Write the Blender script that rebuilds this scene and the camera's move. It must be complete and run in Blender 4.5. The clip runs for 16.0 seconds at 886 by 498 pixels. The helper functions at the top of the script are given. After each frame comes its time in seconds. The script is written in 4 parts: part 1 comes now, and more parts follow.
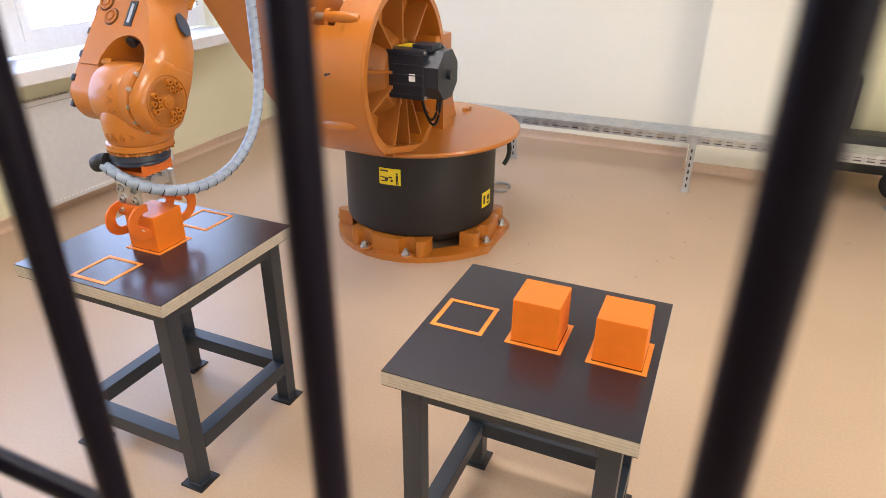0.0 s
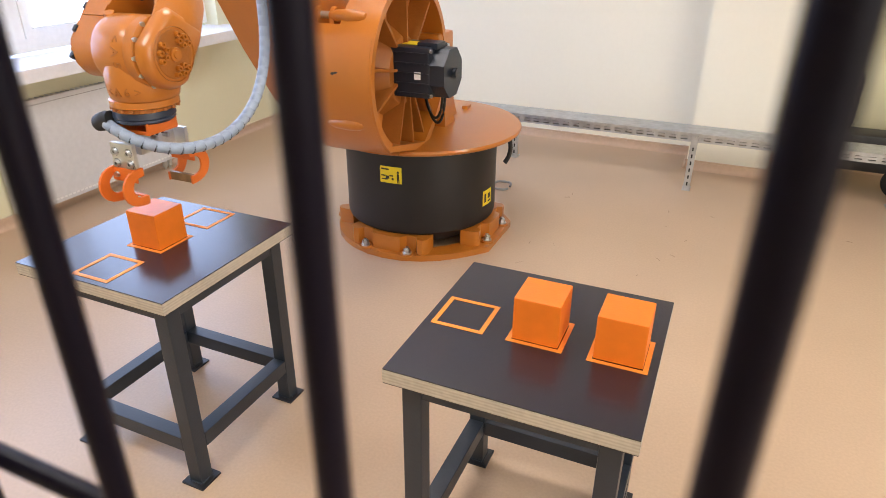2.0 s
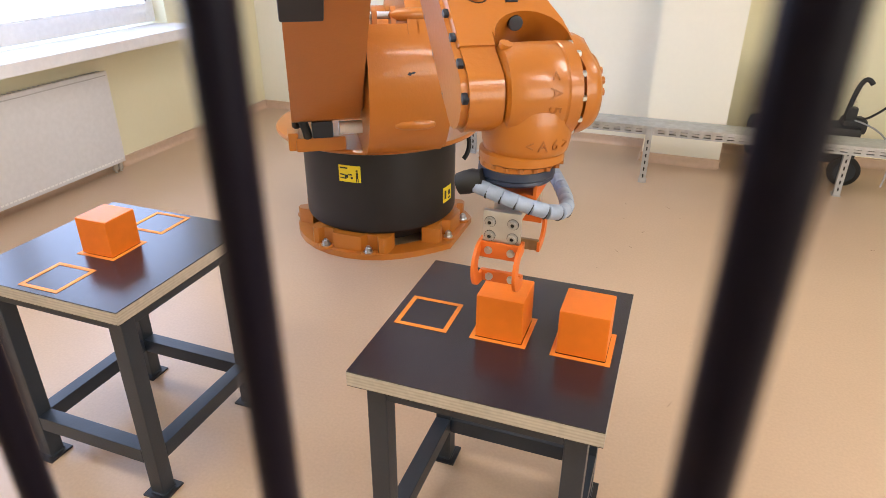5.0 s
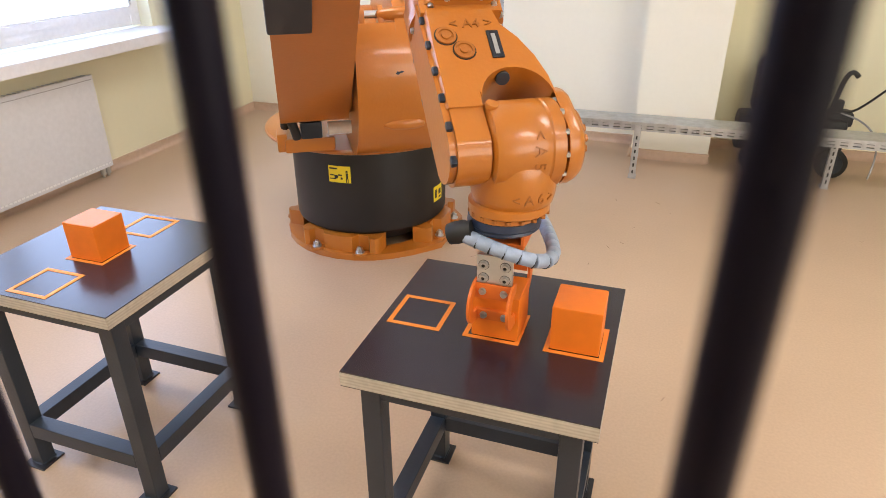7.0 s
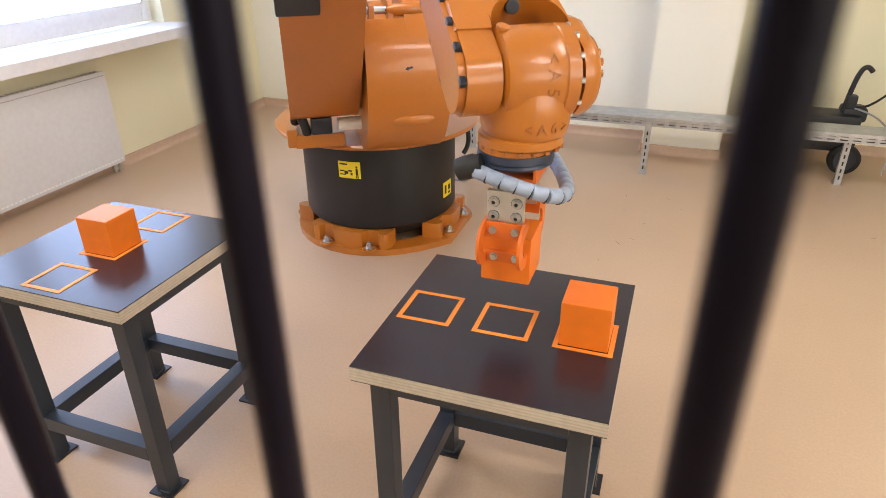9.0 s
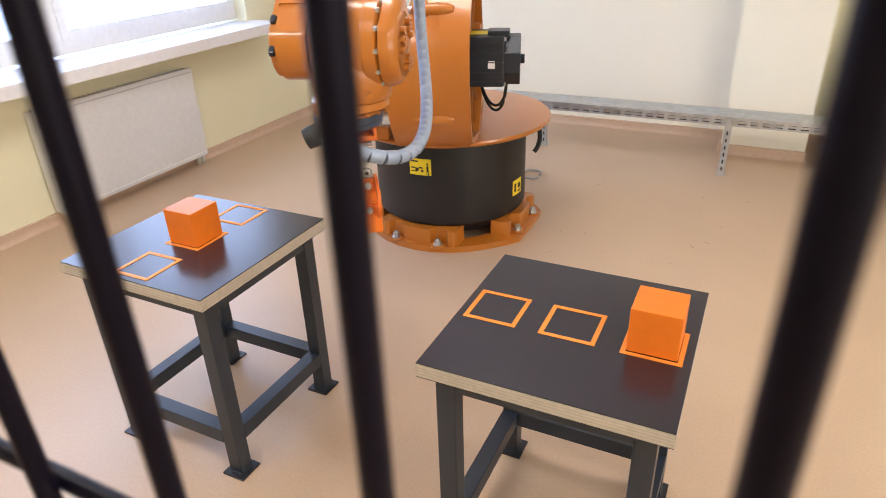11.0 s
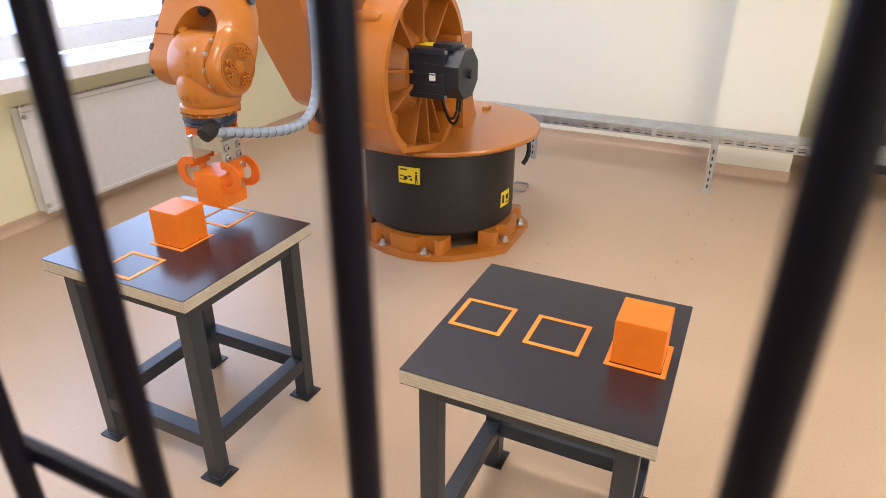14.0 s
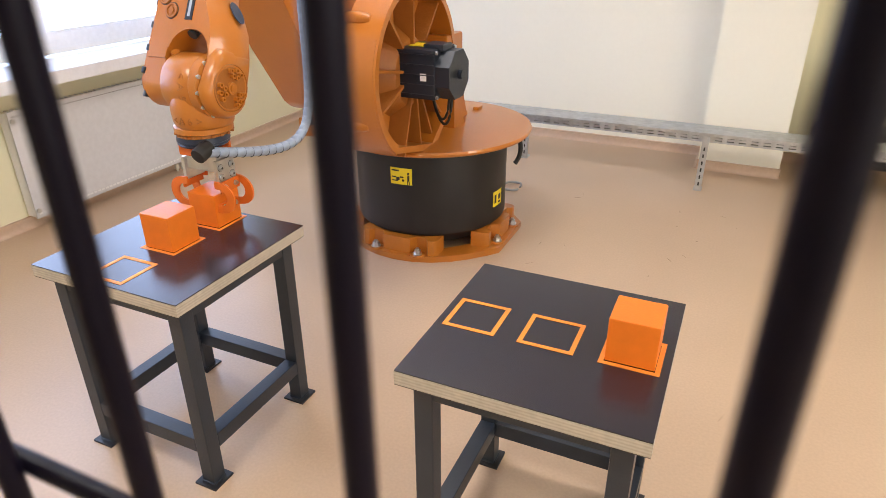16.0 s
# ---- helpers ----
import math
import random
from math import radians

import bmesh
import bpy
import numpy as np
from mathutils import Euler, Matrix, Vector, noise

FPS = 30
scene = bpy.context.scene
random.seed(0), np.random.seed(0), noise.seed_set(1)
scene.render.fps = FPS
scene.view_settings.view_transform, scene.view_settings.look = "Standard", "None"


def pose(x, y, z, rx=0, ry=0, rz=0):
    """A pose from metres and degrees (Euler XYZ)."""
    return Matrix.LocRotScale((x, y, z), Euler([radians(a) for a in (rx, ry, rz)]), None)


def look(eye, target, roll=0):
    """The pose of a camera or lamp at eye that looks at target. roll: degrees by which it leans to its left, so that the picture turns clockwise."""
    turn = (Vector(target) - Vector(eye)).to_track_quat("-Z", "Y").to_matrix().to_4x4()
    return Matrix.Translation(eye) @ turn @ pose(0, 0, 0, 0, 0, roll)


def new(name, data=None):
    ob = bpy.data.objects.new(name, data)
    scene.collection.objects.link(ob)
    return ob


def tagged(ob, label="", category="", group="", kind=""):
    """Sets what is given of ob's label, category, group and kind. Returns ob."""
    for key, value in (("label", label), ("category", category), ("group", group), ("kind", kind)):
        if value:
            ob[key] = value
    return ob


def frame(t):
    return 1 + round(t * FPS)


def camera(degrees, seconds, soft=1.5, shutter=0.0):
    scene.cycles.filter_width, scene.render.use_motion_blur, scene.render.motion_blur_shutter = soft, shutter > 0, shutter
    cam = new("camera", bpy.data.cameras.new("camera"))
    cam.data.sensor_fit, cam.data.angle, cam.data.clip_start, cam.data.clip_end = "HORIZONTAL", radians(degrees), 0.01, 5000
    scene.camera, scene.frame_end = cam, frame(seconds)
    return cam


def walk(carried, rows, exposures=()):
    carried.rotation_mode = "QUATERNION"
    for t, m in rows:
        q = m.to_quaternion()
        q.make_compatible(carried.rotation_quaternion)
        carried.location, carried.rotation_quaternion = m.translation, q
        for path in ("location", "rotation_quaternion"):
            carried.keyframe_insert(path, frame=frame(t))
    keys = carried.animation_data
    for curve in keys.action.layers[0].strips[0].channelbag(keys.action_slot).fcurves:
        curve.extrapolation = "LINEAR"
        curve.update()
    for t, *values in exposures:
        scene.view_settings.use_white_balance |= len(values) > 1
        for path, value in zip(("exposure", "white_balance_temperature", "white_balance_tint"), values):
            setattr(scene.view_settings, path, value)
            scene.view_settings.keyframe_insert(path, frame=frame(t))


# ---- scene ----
cam = camera(68.22, 16.0, soft=0.8, shutter=0.4)

PATH = [
    (0.0, pose(0.0047, -0.0307, 1.6691, 63.779, -0.318, 23.617)),
    (0.5, pose(0.0047, -0.0308, 1.6686, 63.713, -0.266, 23.783)),
    (1.0, pose(0.0044, -0.0306, 1.6688, 63.631, -0.294, 23.680)),
    (1.5, pose(0.0047, -0.0314, 1.6707, 63.672, -0.084, 23.815)),
    (2.0, pose(0.0045, -0.0309, 1.6687, 63.632, -0.298, 23.696)),
    (2.5, pose(0.0049, -0.0314, 1.6705, 63.677, -0.013, 23.682)),
    (3.0, pose(0.0041, -0.0305, 1.6699, 63.741, -0.437, 23.243)),
    (3.5, pose(0.0038, -0.0292, 1.6722, 63.657, -0.607, 22.949)),
    (4.0, pose(0.0039, -0.0301, 1.6711, 63.460, -0.414, 23.145)),
    (4.5, pose(0.0032, -0.0232, 1.6728, 63.325, -0.870, 21.060)),
    (7.0, pose(0.0024, -0.0204, 1.6665, 63.295, 0.274, 18.862)),
    (7.5, pose(0.0007, -0.0215, 1.6684, 63.331, 0.280, 18.884)),
    (8.0, pose(0.0027, -0.0208, 1.6677, 63.113, 0.394, 19.174)),
    (10.5, pose(0.0045, -0.0297, 1.6741, 62.695, 1.469, 22.880)),
    (11.0, pose(0.0033, -0.0314, 1.6859, 62.630, 1.737, 25.650)),
    (11.5, pose(0.0033, -0.0391, 1.6769, 63.752, 1.220, 26.766)),
    (12.0, pose(0.0038, -0.0388, 1.6766, 63.456, 0.515, 27.189)),
    (12.5, pose(0.0040, -0.0392, 1.6758, 63.293, 0.254, 27.023)),
    (13.0, pose(0.0035, -0.0372, 1.6752, 63.692, -0.012, 26.454)),
    (13.5, pose(0.0031, -0.0362, 1.6755, 63.765, 0.117, 25.553)),
    (14.0, pose(0.0029, -0.0348, 1.6745, 63.620, -0.189, 25.286)),
    (14.5, pose(0.0025, -0.0341, 1.6740, 63.469, 0.057, 24.968)),
    (15.0, pose(0.0026, -0.0343, 1.6741, 63.469, 0.056, 24.968)),
    (15.5, pose(0.0023, -0.0335, 1.6722, 63.638, 0.023, 24.628)),
    (16.0, pose(0.0022, -0.0337, 1.6742, 63.654, 0.181, 24.417)),
]
walk(cam, PATH)
cam.data.dof.use_dof = True
cam.data.dof.focus_distance = 2.3
cam.data.dof.aperture_fstop = 11.0

# ---- world and light ----
world = bpy.data.worlds.new("world")
scene.world = world
world.use_nodes = True
wn = world.node_tree.nodes
sky = wn.new("ShaderNodeTexSky")
sky.sky_type = "NISHITA"
sky.sun_disc = False
sky.sun_elevation = radians(38)
sky.sun_rotation = radians(150)
wn["Background"].inputs[1].default_value = 0.12
world.node_tree.links.new(sky.outputs[0], wn["Background"].inputs[0])


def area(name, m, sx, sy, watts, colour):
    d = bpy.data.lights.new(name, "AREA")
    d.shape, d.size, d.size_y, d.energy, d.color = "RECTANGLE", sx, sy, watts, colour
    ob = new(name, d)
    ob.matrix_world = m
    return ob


# Unseen area lamp added in the east to brighten the sides facing it.
area("east_fill_light", look((3.9, -0.7, 1.75), (0, 1.9, 1.0)), 4.2, 1.6, 95, (1.0, 0.935, 0.845))
CEILING_LIGHTS = [(-1.5, 0.2), (-1.5, 2.3), (1.6, 0.2), (1.6, 2.3)]
for lx, ly in CEILING_LIGHTS:
    area("ceiling_lamp", look((lx, ly, 2.90), (lx, ly + 0.001, 0.0)), 1.15, 0.55, 25, (1.0, 0.968, 0.945))
scene.view_settings.exposure = 0.02


# ---- materials ----
def mat(name, colour, rough=0.5, metal=0.0, grain=0.04, scale=30.0, bump=0.0, bscale=200.0, coat=0.0, stain=0.0, stain_scale=2.0, rand=0.0):
    m = bpy.data.materials.new(name)
    m.use_nodes = True
    nt = m.node_tree
    n, lk = nt.nodes, nt.links
    b = n["Principled BSDF"]
    b.inputs["Roughness"].default_value = rough
    b.inputs["Metallic"].default_value = metal
    b.inputs["Coat Weight"].default_value = coat
    b.inputs["Coat Roughness"].default_value = 0.07
    tc = n.new("ShaderNodeTexCoord")
    fine = n.new("ShaderNodeTexNoise")
    fine.inputs["Scale"].default_value = scale
    fine.inputs["Detail"].default_value = 6
    lk.new(tc.outputs["Object"], fine.inputs["Vector"])
    big = n.new("ShaderNodeTexNoise")
    big.inputs["Scale"].default_value = stain_scale
    big.inputs["Detail"].default_value = 4
    lk.new(tc.outputs["Object"], big.inputs["Vector"])

    def ramp(src, lo, hi):
        r = n.new("ShaderNodeMapRange")
        r.interpolation_type = "SMOOTHERSTEP"
        r.inputs["From Min"].default_value, r.inputs["From Max"].default_value = 0.1, 0.9
        r.inputs["To Min"].default_value, r.inputs["To Max"].default_value = lo, hi
        lk.new(src, r.inputs["Value"])
        return r.outputs[0]

    mul = n.new("ShaderNodeMath")
    mul.operation = "MULTIPLY"
    lk.new(ramp(fine.outputs["Fac"], 1 - grain, 1 + grain), mul.inputs[0])
    lk.new(ramp(big.outputs["Fac"], 1 - stain, 1 + stain), mul.inputs[1])
    val = mul.outputs[0]
    if rand:
        oi = n.new("ShaderNodeObjectInfo")
        mr = n.new("ShaderNodeMapRange")
        mr.inputs["To Min"].default_value, mr.inputs["To Max"].default_value = 1 - rand, 1 + rand
        lk.new(oi.outputs["Random"], mr.inputs["Value"])
        m2 = n.new("ShaderNodeMath")
        m2.operation = "MULTIPLY"
        lk.new(val, m2.inputs[0])
        lk.new(mr.outputs[0], m2.inputs[1])
        val = m2.outputs[0]
    vm = n.new("ShaderNodeVectorMath")
    vm.operation = "SCALE"
    vm.inputs[0].default_value = colour
    lk.new(val, vm.inputs["Scale"])
    lk.new(vm.outputs[0], b.inputs["Base Color"])
    if bump:
        bn = n.new("ShaderNodeTexNoise")
        bn.inputs["Scale"].default_value = bscale
        bn.inputs["Detail"].default_value = 3
        lk.new(tc.outputs["Object"], bn.inputs["Vector"])
        bp = n.new("ShaderNodeBump")
        bp.inputs["Strength"].default_value = bump
        bp.inputs["Distance"].default_value = 0.002
        lk.new(bn.outputs["Fac"], bp.inputs["Height"])
        lk.new(bp.outputs[0], b.inputs["Normal"])
    return m


ORANGE = mat("orange_enamel", (0.46, 0.150, 0.016), 0.34, bump=0.28, bscale=85, coat=0.35, stain=0.05, grain=0.02)
# ORANGE at about three quarters brightness, rougher, for inner parts and small fittings.
ORANGE_IN = mat("darker_orange", (0.35, 0.115, 0.015), 0.5, bump=0.6, bscale=90, stain=0.12)
CUBE = mat("orange_cube", (0.80, 0.185, 0.012), 0.42, bump=0.2, bscale=150, stain=0.04, stain_scale=9)
JAW = mat("orange_jaw", (0.70, 0.15, 0.016), 0.45, stain=0.06, stain_scale=12)
TAPE = mat("orange_tape", (0.85, 0.265, 0.03), 0.5, stain=0.08, stain_scale=20)
BLACK = mat("black_drum", (0.009, 0.009, 0.011), 0.45, bump=0.25, bscale=120, stain=0.25, stain_scale=5)
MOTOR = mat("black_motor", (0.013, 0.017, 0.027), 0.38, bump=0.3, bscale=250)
BARS = mat("black_bar_paint", (0.0055, 0.004, 0.010), 0.38, bump=0.2, bscale=90)
BARS.node_tree.nodes["Principled BSDF"].inputs["Specular IOR Level"].default_value = 0.10
STEEL = mat("dark_grey_steel", (0.020, 0.027, 0.039), 0.38, bump=0.2, bscale=120, stain=0.15, stain_scale=8)
PLATE = mat("black_foot_plate", (0.014, 0.014, 0.017), 0.4, stain=0.2, stain_scale=15)
ALU = mat("aluminium", (0.62, 0.63, 0.64), 0.34, 0.9, stain=0.08, stain_scale=25)
ZINC = mat("galvanised_zinc", (0.50, 0.52, 0.54), 0.42, 0.75, stain=0.14, stain_scale=14, grain=0.08)
BOLT = mat("bolt_steel", (0.55, 0.56, 0.58), 0.3, 0.95)
BLUE = mat("dark_blue_ring", (0.02, 0.03, 0.06), 0.35, stain=0.1)
HOSE = mat("grey_spiral_wrap", (0.30, 0.36, 0.47), 0.40, stain=0.14, stain_scale=40, bump=0.3)
RUBBER = mat("black_rubber", (0.012, 0.012, 0.012), 0.6)
PAD = mat("worn_metal_pad", (0.24, 0.15, 0.07), 0.45, 0.4, stain=0.25, stain_scale=30)
YELLOW = mat("yellow_label", (0.80, 0.62, 0.02), 0.45)
INK = mat("black_ink", (0.01, 0.01, 0.01), 0.5)
WHITE = mat("white_paint", (0.86, 0.86, 0.86), 0.4, stain=0.02)
SILL = mat("white_sill", (0.82, 0.81, 0.83), 0.35, stain=0.02)
RAD = mat("radiator_enamel", (0.70, 0.70, 0.72), 0.35, stain=0.02)
WALL = mat("off_white_wall_paint", (0.87, 0.845, 0.73), 0.8, grain=0.008, bump=0.015, bscale=260, stain=0.015, stain_scale=0.8)
WALL_Y = mat("cream_wall_paint", (0.83, 0.79, 0.57), 0.8, grain=0.008, bump=0.015, bscale=260, stain=0.015, stain_scale=0.8)
CEIL = mat("white_ceiling", (0.8, 0.8, 0.78), 0.8)
LINO = mat("beige_linoleum", (0.535, 0.380, 0.258), 0.34, grain=0.05, scale=90, stain=0.04, stain_scale=1.6, bump=0.006, bscale=300)
COVE = mat("linoleum_skirting", (0.62, 0.45, 0.33), 0.45, grain=0.05, stain=0.05)
FILM = mat("film_faced_plywood", (0.015, 0.0125, 0.020), 0.25, bump=0.01, bscale=500, stain=0.06, stain_scale=4)
DARK = mat("black_plastic", (0.015, 0.016, 0.018), 0.5, stain=0.15, stain_scale=9)
BRASS = mat("chrome_valve", (0.6, 0.6, 0.58), 0.3, 0.8)
WIRE = mat("grey_cable", (0.32, 0.32, 0.31), 0.5)


def ply_material():
    m = mat("birch_ply_edge", (0.50, 0.43, 0.345), 0.6, grain=0.1, scale=60, stain=0.1, stain_scale=9)
    n, lk = m.node_tree.nodes, m.node_tree.links
    b = n["Principled BSDF"]
    tc = n.new("ShaderNodeTexCoord")
    w = n.new("ShaderNodeTexWave")
    w.bands_direction = "Z"
    w.inputs["Scale"].default_value = 36
    w.inputs["Distortion"].default_value = 0.4
    lk.new(tc.outputs["Object"], w.inputs["Vector"])
    mx = n.new("ShaderNodeMix")
    mx.data_type = "RGBA"
    mx.blend_type = "MULTIPLY"
    mx.inputs["Factor"].default_value = 0.18
    src = b.inputs["Base Color"].links[0].from_socket
    lk.new(src, mx.inputs["A"])
    lk.new(w.outputs["Color"], mx.inputs["B"])
    lk.new(mx.outputs["Result"], b.inputs["Base Color"])
    return m


FILM.node_tree.nodes["Principled BSDF"].inputs["Specular IOR Level"].default_value = 0.8
PLY = ply_material()
SCUFF = mat("brown_scuff", (0.24, 0.15, 0.10), 0.6)
# Bluish emission for the sky backdrop, also put on the blinds to light the room.
SKYGLOW = bpy.data.materials.new("daylight_glow")
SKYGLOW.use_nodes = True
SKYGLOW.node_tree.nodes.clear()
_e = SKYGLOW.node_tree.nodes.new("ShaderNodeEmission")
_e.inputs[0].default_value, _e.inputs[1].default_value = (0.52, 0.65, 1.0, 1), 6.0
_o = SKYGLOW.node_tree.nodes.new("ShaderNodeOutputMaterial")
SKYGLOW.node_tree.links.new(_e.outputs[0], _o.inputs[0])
GLASS = bpy.data.materials.new("window_glass")
GLASS.use_nodes = True
_b = GLASS.node_tree.nodes["Principled BSDF"]
_b.inputs["Transmission Weight"].default_value, _b.inputs["Roughness"].default_value, _b.inputs["IOR"].default_value = 1.0, 0.02, 1.45


# ---- mesh helpers ----
def finish(name, bm, material, parent=None, smooth=40, bevel=0.0):
    if bevel:
        es = [e for e in bm.edges if len(e.link_faces) == 2 and e.calc_face_angle(0) > 0.6]
        bmesh.ops.bevel(bm, geom=es, offset=bevel, segments=2, profile=0.6, affect="EDGES", clamp_overlap=True)
    bmesh.ops.recalc_face_normals(bm, faces=bm.faces)
    me = bpy.data.meshes.new(name)
    bm.to_mesh(me)
    bm.free()
    for mt in material if isinstance(material, (list, tuple)) else (material,):
        me.materials.append(mt)
    if smooth:
        me.shade_smooth()
        me.set_sharp_from_angle(angle=radians(smooth))
    ob = new(name, me)
    if parent:
        ob.parent = parent
    if bevel and smooth:
        wn_mod = ob.modifiers.new("even_normals", "WEIGHTED_NORMAL")
        wn_mod.keep_sharp = True
    return ob


def part(name, bm, material, parent, label="", smooth=40, bevel=0.0, at=None):
    ob = finish(name, bm, material, parent, smooth, bevel)
    if at is not None:
        ob.matrix_basis = at if isinstance(at, Matrix) else Matrix.Translation(at)
    return tagged(ob, label)


def thing(name, label, category, at=(0, 0, 0), group="", rz=0):
    ob = new(name)
    ob.empty_display_size = 0.1
    ob.matrix_world = pose(*at, 0, 0, rz)
    return tagged(ob, label, category, group)


def B():
    return bmesh.new()


def box(bm, c, s, m=None):
    mm = Matrix.Translation(c) @ Matrix.Diagonal((*s, 1))
    if m:
        mm = m @ mm
    bmesh.ops.create_cube(bm, size=1, matrix=mm)
    return bm


def rod(bm, p0, p1, r0, r1=None, seg=20, caps=True):
    p0, p1 = Vector(p0), Vector(p1)
    d = p1 - p0
    m = Matrix.Translation((p0 + p1) / 2) @ d.to_track_quat("Z", "Y").to_matrix().to_4x4()
    bmesh.ops.create_cone(bm, cap_ends=caps, segments=seg, radius1=r0, radius2=r0 if r1 is None else r1, depth=d.length, matrix=m)
    return bm


def lathe(bm, profile, seg=48, m=None, close=True):
    rings = []
    for r, z in profile:
        ring = []
        for i in range(seg):
            a = 2 * math.pi * i / seg
            v = Vector((r * math.cos(a), r * math.sin(a), z))
            ring.append(bm.verts.new(m @ v if m else v))
        rings.append(ring)
    for a, b in zip(rings, rings[1:]):
        for i in range(seg):
            j = (i + 1) % seg
            bm.faces.new((a[i], a[j], b[j], b[i]))
    if close:
        bm.faces.new(rings[0][::-1])
        bm.faces.new(rings[-1])
    return bm


def prism(bm, poly, h0, h1, m=None):
    """A polygon in the local x, y plane, raised from h0 to h1."""
    lo = [bm.verts.new((m or Matrix()) @ Vector((x, y, h0))) for x, y in poly]
    hi = [bm.verts.new((m or Matrix()) @ Vector((x, y, h1))) for x, y in poly]
    n = len(poly)
    bm.faces.new(lo[::-1])
    bm.faces.new(hi)
    for i in range(n):
        bm.faces.new((lo[i], lo[(i + 1) % n], hi[(i + 1) % n], hi[i]))
    return bm


def loft(bm, rings, m=None):
    """Joins outlines of equal length, each (height, points), into a closed solid."""
    q = m or Matrix()
    vs = [[bm.verts.new(q @ Vector((x, y, h))) for x, y in pts] for h, pts in rings]
    n = len(vs[0])
    for a, b in zip(vs, vs[1:]):
        for i in range(n):
            j = (i + 1) % n
            bm.faces.new((a[i], a[j], b[j], b[i]))
    bm.faces.new(vs[0][::-1])
    bm.faces.new(vs[-1])
    return bm


def band(bm, outer, inner, h0, h1, m=None):
    """A closed frame between two outlines of equal length."""
    n = len(outer)
    q = m or Matrix()
    ring = [[bm.verts.new(q @ Vector((x, y, h))) for x, y in o] for o in (outer, inner) for h in (h0, h1)]
    a, b, c, d = ring
    for i in range(n):
        j = (i + 1) % n
        bm.faces.new((a[i], a[j], b[j], b[i]))
        bm.faces.new((c[j], c[i], d[i], d[j]))
        bm.faces.new((b[i], b[j], d[j], d[i]))
        bm.faces.new((a[j], a[i], c[i], c[j]))
    return bm


def tube(bm, pts, r, seg=10):
    pts = [Vector(p) for p in pts]
    rings = []
    up = Vector((0.13, 0.27, 0.95)).normalized()
    for i, p in enumerate(pts):
        d = (pts[min(i + 1, len(pts) - 1)] - pts[max(i - 1, 0)]).normalized()
        x = d.cross(up)
        x = x.normalized() if x.length > 1e-4 else Vector((1, 0, 0))
        y = d.cross(x)
        rings.append([bm.verts.new(p + (x * math.cos(2 * math.pi * k / seg) + y * math.sin(2 * math.pi * k / seg)) * r) for k in range(seg)])
    for a, b in zip(rings, rings[1:]):
        for i in range(seg):
            j = (i + 1) % seg
            bm.faces.new((a[i], a[j], b[j], b[i]))
    bm.faces.new(rings[0][::-1])
    bm.faces.new(rings[-1])
    return bm


def arc(cx, cy, r, a0, a1, n):
    return [(cx + r * math.cos(radians(a0 + (a1 - a0) * i / (n - 1))), cy + r * math.sin(radians(a0 + (a1 - a0) * i / (n - 1)))) for i in range(n)]


def bez(p0, p1, p2, p3, n):
    p0, p1, p2, p3 = (Vector(p) for p in (p0, p1, p2, p3))
    return [p0 * (1 - t) ** 3 + p1 * 3 * t * (1 - t) ** 2 + p2 * 3 * t * t * (1 - t) + p3 * t**3 for t in (i / (n - 1) for i in range(n))]


XZ = Matrix(((1, 0, 0, 0), (0, 0, -1, 0), (0, 1, 0, 0), (0, 0, 0, 1)))  # polygon x, y -> x, z; height -> -y
YZ = Matrix(((0, 0, 1, 0), (1, 0, 0, 0), (0, 1, 0, 0), (0, 0, 0, 1)))  # polygon x, y -> y, z; height -> x

# ---- the room ----
WX, BY = -3.86, 5.46
PX0, PX1, PY = -0.205, 0.357, 5.105


def wall(name, c, s, label="smooth cream painted plaster wall", material=WALL):
    return tagged(finish(name, box(B(), c, s), material, smooth=0), label, "wall", kind="structure")


tagged(finish("floor", box(B(), (0, 1.5, -0.05), (8.6, 9.2, 0.1)), LINO, smooth=0), "beige speckled linoleum floor, slightly scuffed", "floor", kind="structure")
tagged(finish("ceiling", box(B(), (0, 1.5, 3.05), (8.6, 9.2, 0.1)), CEIL, smooth=0), "white painted ceiling", "ceiling", kind="structure")
GLOW = bpy.data.materials.new("lamp_diffuser")
GLOW.use_nodes = True
_g = GLOW.node_tree.nodes["Principled BSDF"]
_g.inputs["Base Color"].default_value = (0.85, 0.85, 0.82, 1)
_g.inputs["Emission Color"].default_value = (1.0, 0.95, 0.87, 1)
_g.inputs["Emission Strength"].default_value = 4.0
for lx, ly in CEILING_LIGHTS:
    cl_lamp = thing("ceiling_light", "flat white ceiling light with a glowing diffuser", "ceiling light", (lx, ly, 3.0), "ceiling lights")
    part("frame", band(B(), [(-0.62, -0.32), (0.62, -0.32), (0.62, 0.32), (-0.62, 0.32)], [(-0.58, -0.28), (0.58, -0.28), (0.58, 0.28), (-0.58, 0.28)], -0.07, -0.002), WHITE, cl_lamp, bevel=0.004)
    part("diffuser", box(B(), (0, 0, -0.05), (1.158, 0.558, 0.01)), GLOW, cl_lamp, "glowing opal diffuser", smooth=0)
